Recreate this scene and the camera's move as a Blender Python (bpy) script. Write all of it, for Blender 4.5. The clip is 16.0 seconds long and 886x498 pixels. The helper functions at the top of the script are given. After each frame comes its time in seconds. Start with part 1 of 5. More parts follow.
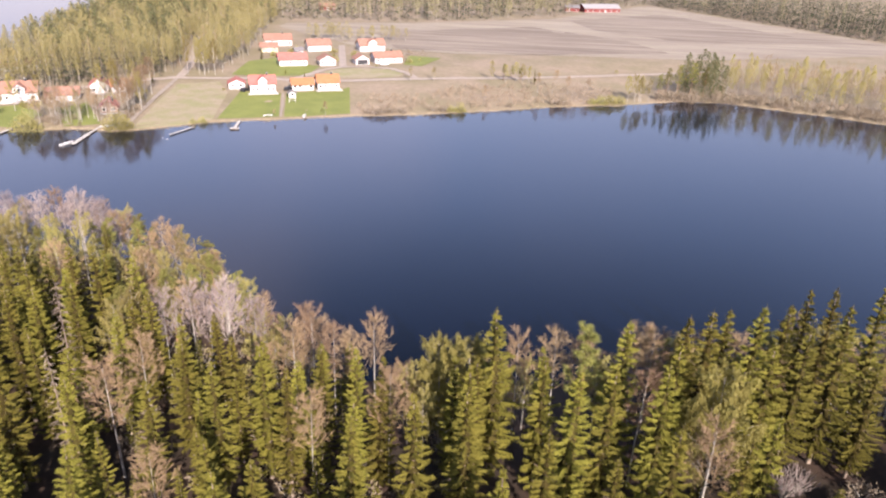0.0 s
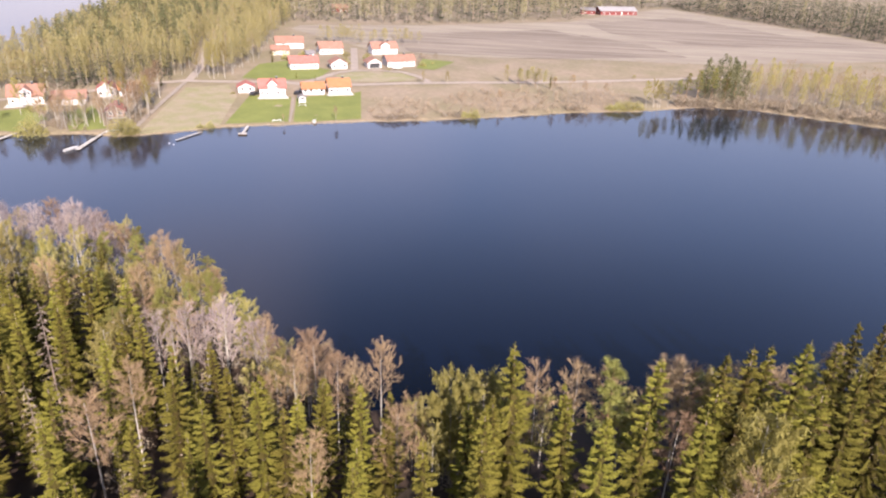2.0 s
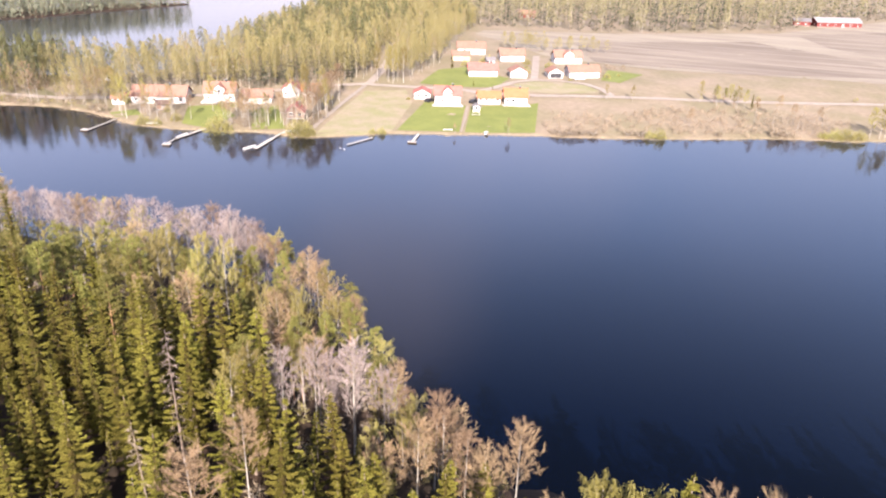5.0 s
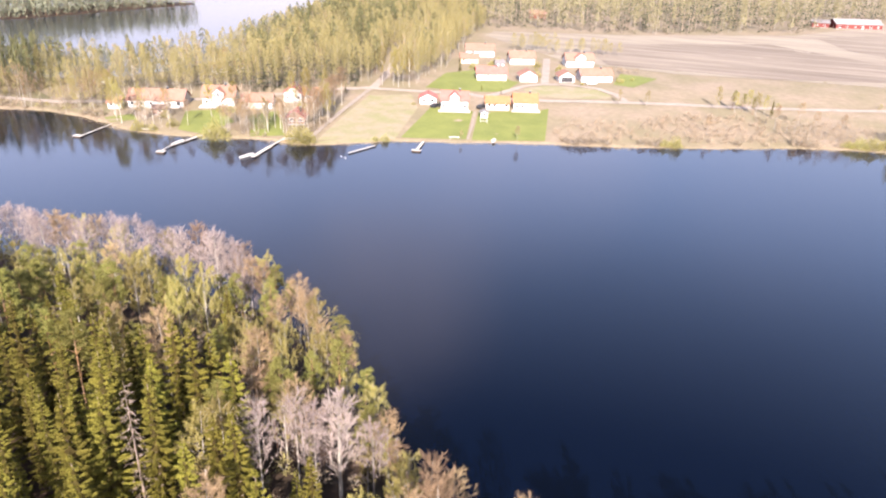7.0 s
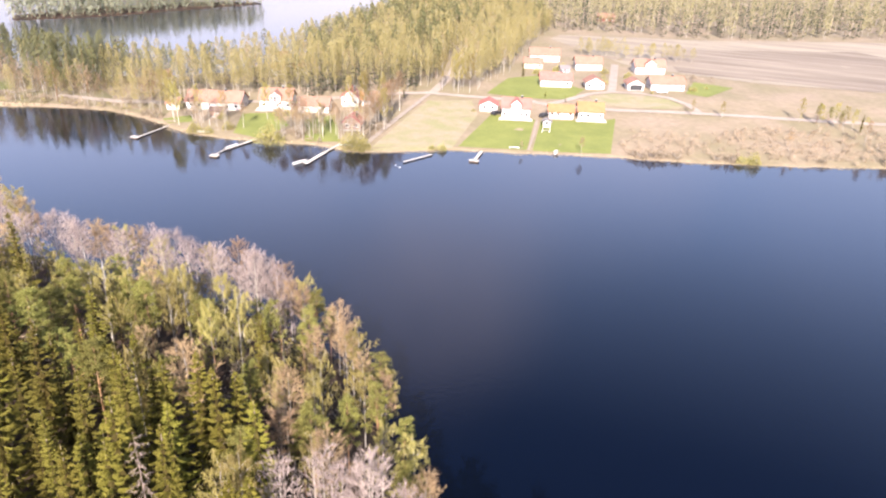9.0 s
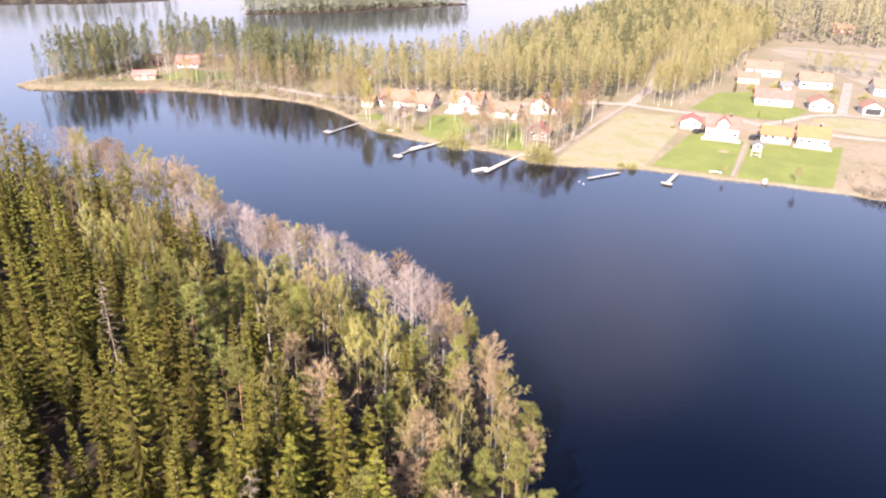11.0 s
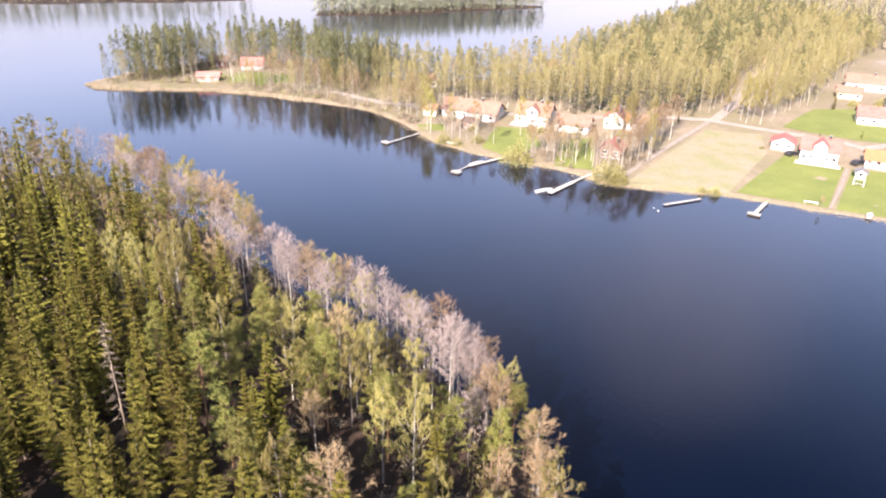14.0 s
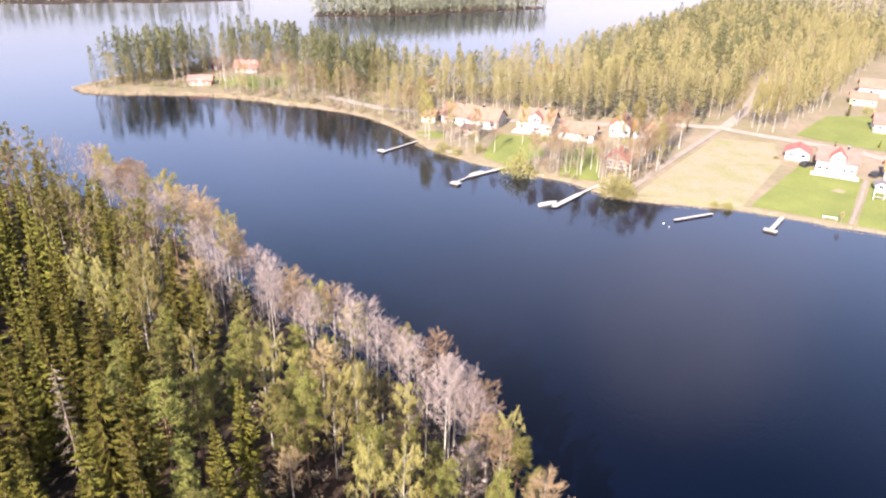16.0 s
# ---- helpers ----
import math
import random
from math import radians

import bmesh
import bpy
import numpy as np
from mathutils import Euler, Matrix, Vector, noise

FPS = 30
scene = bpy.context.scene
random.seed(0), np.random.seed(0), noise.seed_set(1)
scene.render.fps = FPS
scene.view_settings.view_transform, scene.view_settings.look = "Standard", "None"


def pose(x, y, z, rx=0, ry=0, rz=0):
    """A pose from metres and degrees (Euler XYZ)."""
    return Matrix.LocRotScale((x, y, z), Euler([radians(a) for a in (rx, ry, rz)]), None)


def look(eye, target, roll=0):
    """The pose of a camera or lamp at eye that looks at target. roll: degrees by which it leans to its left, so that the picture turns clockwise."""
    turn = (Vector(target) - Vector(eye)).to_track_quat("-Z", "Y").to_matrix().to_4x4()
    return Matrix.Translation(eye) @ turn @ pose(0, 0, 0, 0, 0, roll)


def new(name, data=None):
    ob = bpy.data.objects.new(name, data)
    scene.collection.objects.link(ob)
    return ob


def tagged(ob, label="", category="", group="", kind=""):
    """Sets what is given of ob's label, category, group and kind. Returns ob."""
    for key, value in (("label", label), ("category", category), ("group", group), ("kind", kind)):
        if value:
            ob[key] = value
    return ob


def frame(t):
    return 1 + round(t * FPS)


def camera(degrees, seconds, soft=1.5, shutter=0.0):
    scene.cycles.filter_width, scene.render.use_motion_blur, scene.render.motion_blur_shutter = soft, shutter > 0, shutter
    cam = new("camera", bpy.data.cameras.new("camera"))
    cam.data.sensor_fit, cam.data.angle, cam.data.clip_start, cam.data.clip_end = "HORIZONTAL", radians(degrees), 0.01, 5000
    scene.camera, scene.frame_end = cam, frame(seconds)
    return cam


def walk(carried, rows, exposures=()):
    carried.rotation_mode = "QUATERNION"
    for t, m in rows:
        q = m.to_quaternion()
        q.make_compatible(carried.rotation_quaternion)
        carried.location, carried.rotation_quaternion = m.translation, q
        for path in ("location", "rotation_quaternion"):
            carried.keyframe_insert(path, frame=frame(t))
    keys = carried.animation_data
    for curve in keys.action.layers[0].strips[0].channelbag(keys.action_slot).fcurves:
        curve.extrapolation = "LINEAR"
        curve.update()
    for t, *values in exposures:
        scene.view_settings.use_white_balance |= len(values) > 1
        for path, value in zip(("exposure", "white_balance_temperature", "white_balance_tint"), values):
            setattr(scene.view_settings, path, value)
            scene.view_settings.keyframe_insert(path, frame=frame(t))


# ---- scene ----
cam = camera(64.87, 16.0, soft=2.15)
PATH = [
    # seconds, x, y, z, turn to the left, pitch, roll
    (0, -1.25, -4.95, 63.97, 4.70, -24.52, 2.14),
    (0.5, -1.42, -3.34, 63.87, 4.67, -24.48, 2.14),
    (1, -1.57, -1.62, 63.78, 4.65, -24.47, 2.14),
    (1.5, -1.87, 0.33, 63.73, 4.63, -24.43, 2.17),
    (2, -2.14, 2.42, 63.69, 5.76, -24.43, 2.17),
    (2.5, -2.47, 4.83, 63.58, 8.05, -24.43, 2.13),
    (3, -2.81, 7.31, 63.52, 10.50, -24.47, 2.04),
    (3.5, -3.19, 9.95, 63.48, 13.13, -24.50, 1.96),
    (4, -3.55, 12.44, 63.52, 15.62, -24.55, 1.91),
    (4.5, -4.03, 15.23, 63.37, 18.30, -24.57, 1.77),
    (4.7, -4.22, 16.21, 63.41, 19.35, -24.57, 1.74),
    (5.16, -4.68, 18.68, 63.37, 21.13, -24.60, 1.67),
    (5.62, -5.19, 21.13, 63.38, 21.83, -24.63, 1.66),
    (6.08, -5.77, 23.54, 63.42, 21.85, -24.66, 1.68),
    (6.54, -6.42, 25.89, 63.48, 21.59, -24.69, 1.72),
    (7, -7.16, 28.15, 63.53, 21.43, -24.71, 1.76),
    (7.5, -7.95, 30.50, 63.68, 21.41, -24.76, 1.82),
    (8, -8.85, 32.97, 63.65, 21.51, -24.75, 1.84),
    (8.5, -9.81, 35.47, 63.74, 23.08, -24.80, 1.80),
    (9, -10.88, 37.93, 63.56, 26.54, -24.84, 1.70),
    (9.5, -11.92, 40.48, 63.49, 30.86, -24.92, 1.59),
    (10, -12.92, 42.84, 63.48, 34.88, -24.99, 1.51),
    (10.46, -13.91, 45.14, 63.39, 38.70, -25.05, 1.40),
    (10.92, -15.01, 47.48, 63.22, 42.25, -25.08, 1.28),
    (11.38, -16.19, 49.78, 63.04, 45.25, -25.09, 1.17),
    (11.84, -17.44, 51.96, 62.91, 47.39, -25.10, 1.09),
    (12.3, -18.75, 53.95, 62.90, 48.35, -25.12, 1.08),
    (12.5, -19.42, 54.84, 62.81, 48.62, -25.10, 1.11),
    (13, -20.78, 56.77, 62.99, 48.77, -25.14, 1.14),
    (13.5, -22.32, 58.55, 63.04, 48.76, -25.17, 1.19),
    (14, -24.13, 60.49, 63.04, 48.75, -25.18, 1.22),
    (14.5, -25.85, 62.40, 63.02, 48.79, -25.19, 1.23),
    (15, -27.53, 64.11, 63.04, 48.80, -25.22, 1.29),
    (15.5, -29.39, 65.92, 62.95, 48.83, -25.20, 1.31),
    (16, -31.32, 67.61, 62.79, 48.83, -25.20, 1.34),
]


def aim(x, y, z, turn, pitch, roll):
    a, b = radians(turn), radians(pitch)
    way = Vector((-math.sin(a) * math.cos(b), math.cos(a) * math.cos(b), math.sin(b)))
    eye = Vector((x, y, z))
    return look(eye, eye + 100 * way, roll)


walk(cam, [(t, aim(*row)) for t, *row in PATH], [(0, 1.42, 6500, 23), (2, 1.41, 6520, 23), (4.5, 1.73, 6560, 22), (8.5, 1.90, 6550, 21), (12.5, 1.95, 6500, 21), (16, 1.95, 6500, 21)])

# ---- daylight ----
SUN_TURN, SUN_HEIGHT = 155.7, 29.2  # compass bearing from +y, clockwise; elevation
world = bpy.data.worlds.new("sky")
scene.world = world
world.use_nodes = True
wn, wl = world.node_tree.nodes, world.node_tree.links
sky = wn.new("ShaderNodeTexSky")
sky.sky_type, sky.sun_disc = "NISHITA", False
sky.sun_elevation, sky.sun_rotation = radians(SUN_HEIGHT), radians(SUN_TURN)
sky.air_density, sky.dust_density, sky.ozone_density = 1.0, 1.5, 2.6
# thin high haze, thicker towards the horizon and uneven
where, split, cloud = wn.new("ShaderNodeTexCoord"), wn.new("ShaderNodeSeparateXYZ"), wn.new("ShaderNodeTexNoise")
low, veil, thick = wn.new("ShaderNodeMapRange"), wn.new("ShaderNodeMix"), wn.new("ShaderNodeMath")
wl.new(where.outputs["Generated"], split.inputs[0])
wl.new(where.outputs["Generated"], cloud.inputs["Vector"])
cloud.inputs["Scale"].default_value, cloud.inputs["Detail"].default_value = 2.2, 3.0
wl.new(split.outputs["Z"], low.inputs[0])
low.inputs[1].default_value, low.inputs[2].default_value = 0.10, 0.66
low.inputs[3].default_value, low.inputs[4].default_value = 1.0, 0.0
thick.operation = "MULTIPLY_ADD"
thick.inputs[2].default_value = -0.08
wl.new(low.outputs[0], thick.inputs[0])
patch = wn.new("ShaderNodeMapRange")
patch.inputs[1].default_value, patch.inputs[2].default_value = 0.3, 0.7
patch.inputs[3].default_value, patch.inputs[4].default_value = 0.94, 1.06
wl.new(cloud.outputs["Fac"], patch.inputs[0])
# the haze thickens towards the north-west
westward, lean, spread_out = wn.new("ShaderNodeVectorMath"), wn.new("ShaderNodeMapRange"), wn.new("ShaderNodeMath")
westward.operation, spread_out.operation = "DOT_PRODUCT", "MULTIPLY"
westward.inputs[1].default_value = (math.sin(radians(-50)), math.cos(radians(-50)), 0)
wl.new(where.outputs["Generated"], westward.inputs[0])
lean.inputs[1].default_value, lean.inputs[2].default_value = 0.3, 0.8
lean.inputs[3].default_value, lean.inputs[4].default_value = 0.76, 1.04
wl.new(westward.outputs["Value"], lean.inputs[0])
wl.new(patch.outputs[0], spread_out.inputs[0])
wl.new(lean.outputs[0], spread_out.inputs[1])
wl.new(spread_out.outputs[0], thick.inputs[1])
thick.use_clamp = True
veil.data_type = "RGBA"
haze = wn.new("ShaderNodeMix")  # whitish at the horizon, bluer above
haze.data_type = "RGBA"
haze.inputs[6].default_value, haze.inputs[7].default_value = (6.5, 6.4, 6.8, 1), (8.1, 11.5, 18.6, 1)
rise = wn.new("ShaderNodeMapRange")
rise.inputs[1].default_value, rise.inputs[2].default_value = 0.10, 0.36
wl.new(split.outputs["Z"], rise.inputs[0])
wl.new(rise.outputs[0], haze.inputs[0])
wl.new(haze.outputs[2], veil.inputs[7])
wl.new(thick.outputs[0], veil.inputs[0])
wl.new(sky.outputs[0], veil.inputs[6])
# soft patches added over the far shore: compass bearing, height, spread, density
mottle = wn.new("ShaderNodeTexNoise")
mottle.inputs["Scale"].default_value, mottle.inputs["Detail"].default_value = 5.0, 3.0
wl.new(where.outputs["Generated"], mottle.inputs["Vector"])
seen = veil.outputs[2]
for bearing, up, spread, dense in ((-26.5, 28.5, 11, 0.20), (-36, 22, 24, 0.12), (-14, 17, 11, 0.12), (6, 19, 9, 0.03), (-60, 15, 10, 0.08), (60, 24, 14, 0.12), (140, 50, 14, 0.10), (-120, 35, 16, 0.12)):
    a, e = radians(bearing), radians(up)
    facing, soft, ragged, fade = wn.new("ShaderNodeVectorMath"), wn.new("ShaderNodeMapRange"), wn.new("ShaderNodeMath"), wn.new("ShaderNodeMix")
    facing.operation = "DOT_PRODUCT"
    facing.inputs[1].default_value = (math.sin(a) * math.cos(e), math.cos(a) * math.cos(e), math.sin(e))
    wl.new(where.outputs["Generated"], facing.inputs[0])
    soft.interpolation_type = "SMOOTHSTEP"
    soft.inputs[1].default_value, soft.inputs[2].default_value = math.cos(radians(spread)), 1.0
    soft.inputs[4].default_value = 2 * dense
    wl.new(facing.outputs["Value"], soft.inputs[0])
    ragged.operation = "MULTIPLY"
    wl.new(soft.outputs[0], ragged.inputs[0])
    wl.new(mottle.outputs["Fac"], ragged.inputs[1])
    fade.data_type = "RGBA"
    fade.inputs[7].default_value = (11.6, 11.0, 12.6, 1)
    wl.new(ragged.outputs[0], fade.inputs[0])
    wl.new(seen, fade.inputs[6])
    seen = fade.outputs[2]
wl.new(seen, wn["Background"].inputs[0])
wn["Background"].inputs[1].default_value = 0.070

sun = new("sun", bpy.data.lights.new("sun", "SUN"))
sun.data.energy, sun.data.angle, sun.data.color = 4.9, radians(0.6), (1.0, 0.93, 0.82)
b, e = radians(SUN_TURN), radians(SUN_HEIGHT)
toward_sun = Vector((math.sin(b) * math.cos(e), math.cos(b) * math.cos(e), math.sin(e)))
sun.matrix_world = look(toward_sun * 300, (0, 0, 0))


# ---- materials ----
def material(name, colour, rough=0.8, metal=0.0, second=None, scale=1.0, detail=4.0, bump=0.0, bump_scale=20.0, random_part=0.0, island=False, translucent=0.0, spec=0.3, grain=0.12, stretch=None, flecks=0.0):
    """A surface of two colours mixed by noise at two scales, with relief, and varied from object to object."""
    m = bpy.data.materials.new(name)
    m.use_nodes = True
    n, l = m.node_tree.nodes, m.node_tree.links
    p = n["Principled BSDF"]
    p.inputs["Roughness"].default_value, p.inputs["Metallic"].default_value = rough, metal
    p.inputs["Specular IOR Level"].default_value = spec
    place = n.new("ShaderNodeNewGeometry")
    coarse, fine = n.new("ShaderNodeTexNoise"), n.new("ShaderNodeTexNoise")
    coarse.inputs["Scale"].default_value, fine.inputs["Scale"].default_value = scale, scale * 9
    coarse.inputs["Detail"].default_value = detail
    where = place.outputs["Position"]
    if stretch:
        scaled = n.new("ShaderNodeMapping")
        scaled.inputs["Scale"].default_value, scaled.inputs["Rotation"].default_value = stretch, (0, 0, radians(-22))
        l.new(where, scaled.inputs["Vector"])
        where = scaled.outputs[0]
    for t in (coarse, fine):
        l.new(where, t.inputs["Vector"])
    mix = n.new("ShaderNodeMix")
    mix.data_type = "RGBA"
    mix.inputs[6].default_value = (*colour, 1)
    mix.inputs[7].default_value = (*(second or [c * 0.7 for c in colour]), 1)
    ramp = n.new("ShaderNodeMapRange")
    ramp.inputs[1].default_value, ramp.inputs[2].default_value = 0.35, 0.65
    l.new(coarse.outputs["Fac"], ramp.inputs[0])
    l.new(ramp.outputs[0], mix.inputs[0])
    value = n.new("ShaderNodeMath")
    value.operation = "MULTIPLY_ADD"
    value.inputs[1].default_value, value.inputs[2].default_value = 2 * grain, 1 - grain
    l.new(fine.outputs["Fac"], value.inputs[0])
    hsv = n.new("ShaderNodeHueSaturation")
    l.new(mix.outputs[2], hsv.inputs["Color"])
    last = value.outputs[0]
    if random_part:
        source = place.outputs["Random Per Island"] if island else n.new("ShaderNodeObjectInfo").outputs["Random"]
        vary = n.new("ShaderNodeMath")
        vary.operation = "MULTIPLY_ADD"
        vary.inputs[1].default_value, vary.inputs[2].default_value = 2 * random_part, 1 - random_part
        l.new(source, vary.inputs[0])
        both = n.new("ShaderNodeMath")
        both.operation = "MULTIPLY"
        l.new(last, both.inputs[0])
        l.new(vary.outputs[0], both.inputs[1])
        last = both.outputs[0]
        hue = n.new("ShaderNodeMath")
        hue.operation = "MULTIPLY_ADD"
        hue.inputs[1].default_value, hue.inputs[2].default_value = 0.1 * random_part, 0.5 - 0.05 * random_part
        l.new(source, hue.inputs[0])
        l.new(hue.outputs[0], hsv.inputs["Hue"])
    if flecks:
        each, more = n.new("ShaderNodeMath"), n.new("ShaderNodeMath")
        each.operation, more.operation = "MULTIPLY_ADD", "MULTIPLY"
        each.inputs[1].default_value, each.inputs[2].default_value = 2 * flecks, 1 - flecks
        l.new(place.outputs["Random Per Island"], each.inputs[0])
        l.new(last, more.inputs[0])
        l.new(each.outputs[0], more.inputs[1])
        last = more.outputs[0]
    l.new(last, hsv.inputs["Value"])
    l.new(hsv.outputs[0], p.inputs["Base Color"])
    if bump:
        rough_noise, relief = n.new("ShaderNodeTexNoise"), n.new("ShaderNodeBump")
        rough_noise.inputs["Scale"].default_value = bump_scale
        relief.inputs["Strength"].default_value = bump
        l.new(place.outputs["Position"], rough_noise.inputs["Vector"])
        l.new(rough_noise.outputs["Fac"], relief.inputs["Height"])
        l.new(relief.outputs[0], p.inputs["Normal"])
    if translucent:
        out = n["Material Output"]
        thin, add = n.new("ShaderNodeBsdfTranslucent"), n.new("ShaderNodeMixShader")
        l.new(hsv.outputs[0], thin.inputs["Color"])
        add.inputs[0].default_value = translucent
        l.new(p.outputs[0], add.inputs[1])
        l.new(thin.outputs[0], add.inputs[2])
        l.new(add.outputs[0], out.inputs["Surface"])
    return m


SPRUCE = material("spruce_needles", (0.156, 0.139, 0.0252), 0.8, second=(0.115, 0.105, 0.0192), scale=0.35, random_part=0.22, spec=0.12, translucent=0.16, flecks=0.07)
PINE = material("pine_needles", (0.208, 0.198, 0.058), 0.8, spec=0.1, second=(0.16, 0.157, 0.046), scale=0.5, random_part=0.22, translucent=0.3, flecks=0.12)
BIRCH_LEAF = material("birch_leaves", (0.318, 0.272, 0.1), 0.8, spec=0.1, second=(0.27, 0.228, 0.08), scale=0.2, random_part=0.25, translucent=0.45)
BUD_TWIG = material("budding_twigs", (0.30, 0.207, 0.12), 0.8, second=(0.245, 0.168, 0.096), scale=0.5, random_part=0.25, translucent=0.2)
OCHRE_TWIG = material("ochre_budding_twigs", (0.255, 0.187, 0.102), 0.85, second=(0.205, 0.148, 0.083), scale=0.3, flecks=0.12)
GREY_TWIG = material("bare_grey_twigs", (0.285, 0.225, 0.205), 0.85, second=(0.225, 0.178, 0.16), scale=0.6, random_part=0.2)
SHADE_SPRUCE = material("shaded_spruce_needles", (0.124, 0.109, 0.0205), 0.8, second=(0.09, 0.081, 0.016), scale=0.35, random_part=0.22, spec=0.12, translucent=0.16, flecks=0.07)
INNER_SPRUCE = material("inner_twigs_in_shade", (0.055, 0.044, 0.0125), 0.9, second=(0.035, 0.028, 0.009), scale=0.9, random_part=0.2, spec=0.05)
DARK_SPRUCE = material("dark_spruce_needles", (0.055, 0.064, 0.037), 0.85, spec=0.1, second=(0.038, 0.046, 0.026), scale=0.2)
DARK_PINE = material("grey_green_pine_needles", (0.13, 0.13, 0.0629), 0.85, spec=0.1, second=(0.0925, 0.0962, 0.0459), scale=0.2, flecks=0.12, translucent=0.25)
HAZY_ISLE_PINE = material("hazy_island_pines", (0.2, 0.212, 0.148), 0.85, spec=0.1, second=(0.168, 0.18, 0.122), scale=0.1, translucent=0.2)
BROAD_LEAF = material("full_birch_leaves", (0.285, 0.25, 0.078), 0.8, second=(0.235, 0.205, 0.064), scale=0.3, translucent=0.45, spec=0.1)
WILLOW_LEAF = material("willow_leaves", (0.40, 0.365, 0.15), 0.8, second=(0.335, 0.305, 0.12), scale=0.4, translucent=0.5, spec=0.1, random_part=0.15)
FAR_LEAF = material("far_birch_leaves", (0.40, 0.345, 0.16), 0.7, second=(0.34, 0.296, 0.135), scale=0.13, translucent=0.62, spec=0.1)
HAZE_LEAF = material("hazy_far_leaves", (0.2, 0.181, 0.0925), 0.75, second=(0.148, 0.13, 0.074), scale=0.1)
SCRUB = material("grey_brown_scrub", (0.222, 0.174, 0.122), 0.9, second=(0.163, 0.13, 0.0888), scale=0.3, flecks=0.15)
PALE_SCRUB = material("pale_leafless_scrub", (0.36, 0.285, 0.205), 0.9, second=(0.30, 0.235, 0.165), scale=0.2, flecks=0.15, translucent=0.3)
SPRUCE_BARK = material("spruce_bark", (0.26, 0.205, 0.16), 0.9, second=(0.155, 0.12, 0.095), scale=2.0, random_part=0.2)
PINE_BARK = material("pine_bark", (0.266, 0.141, 0.074), 0.9, second=(0.148, 0.0962, 0.0666), scale=1.0, random_part=0.2)
BIRCH_BARK = material("birch_bark", (0.385, 0.355, 0.311), 0.8, second=(0.222, 0.196, 0.17), scale=2.5, random_part=0.2)
FOREST_FLOOR = material("forest_floor", (0.05, 0.0295, 0.019), 0.95, second=(0.027, 0.02, 0.012), scale=0.15, bump=0.6, bump_scale=1.5, grain=0.3)
LAWN = material("lawn_grass", (0.167, 0.185, 0.0481), 0.9, second=(0.133, 0.152, 0.0385), scale=0.12, grain=0.15, bump=0.3, bump_scale=5)
MEADOW = material("dry_meadow", (0.243, 0.19, 0.134), 0.95, second=(0.189, 0.158, 0.095), scale=0.05, grain=0.25, bump=0.4, bump_scale=2)
REED = material("dry_reeds", (0.333, 0.27, 0.185), 0.95, second=(0.266, 0.215, 0.141), scale=0.3, grain=0.25, random_part=0.15, island=True)
SOIL = material("ploughed_soil", (0.155, 0.122, 0.094), 0.95, second=(0.25, 0.207, 0.16), stretch=(0.10, 1, 1), scale=0.13, detail=7.0, grain=0.22, bump=0.5, bump_scale=1)
GRAVEL = material("gravel_road", (0.318, 0.27, 0.229), 0.95, second=(0.266, 0.222, 0.185), scale=0.3, grain=0.15)
WHITE_WALL = material("white_painted_boards", (0.57, 0.545, 0.537), 0.6, second=(0.51, 0.487, 0.48), scale=0.5, grain=0.04)
RED_WALL = material("red_painted_boards", (0.163, 0.0333, 0.0296), 0.75, second=(0.126, 0.0296, 0.0259), scale=0.5, grain=0.08)
RED_TILE = material("red_roof_tiles", (0.35, 0.135, 0.113), 0.8, second=(0.295, 0.11, 0.09), scale=0.6, grain=0.15)
ORANGE_TILE = material("orange_roof_tiles", (0.37, 0.155, 0.074), 0.8, second=(0.326, 0.133, 0.0629), scale=0.6, grain=0.12)
BROWN_TILE = material("faded_clay_roof_tiles", (0.274, 0.148, 0.111), 0.85, second=(0.229, 0.122, 0.0888), scale=0.6, grain=0.15)
WOOD_GREY = material("weathered_dock_boards", (0.429, 0.407, 0.377), 0.85, second=(0.355, 0.333, 0.303), scale=0.8, grain=0.15)
GLASS = material("window_glass", (0.0222, 0.0259, 0.0333), 0.08, spec=0.6, grain=0.02)
DARK = material("dark_metal_and_shade", (0.037, 0.037, 0.0407), 0.5, grain=0.05)

VERGE = material("spring_grass", (0.211, 0.2, 0.0999), 0.95, second=(0.266, 0.218, 0.152), scale=0.16, grain=0.2, bump=0.4, bump_scale=3)
STUBBLE = material("pale_stubble", (0.28, 0.241, 0.184), 0.95, second=(0.208, 0.168, 0.13), stretch=(0.14, 1, 1), scale=0.10, detail=7.0, grain=0.22, bump=0.4, bump_scale=2)
DIRT = material("grey_dirt_track", (0.274, 0.233, 0.192), 0.95, second=(0.229, 0.192, 0.155), scale=0.4, grain=0.15)
HEATH = material("mossy_forest_ground", (0.148, 0.137, 0.0703), 0.95, second=(0.2, 0.159, 0.107), scale=0.12, grain=0.3, bump=0.5, bump_scale=2)
CONCRETE = material("concrete_plinth", (0.333, 0.326, 0.311), 0.9, grain=0.1)
GREY_ROOF = material("grey_sheet_roof", (0.185, 0.17, 0.17), 0.6, second=(0.148, 0.137, 0.137), scale=0.5, grain=0.08)
PALE_ROOF = material("hazy_grey_roof", (0.27, 0.258, 0.258), 0.6, second=(0.225, 0.215, 0.215), scale=0.3, grain=0.08)
DARK_ROOF = material("dark_brown_roof_felt", (0.148, 0.0962, 0.0814), 0.8, grain=0.1)
YELLOW_WALL = material("pale_yellow_boards", (0.533, 0.459, 0.296), 0.7, grain=0.05)
PINK_WALL = material("faded_timber_boards", (0.252, 0.174, 0.133), 0.8, grain=0.1)
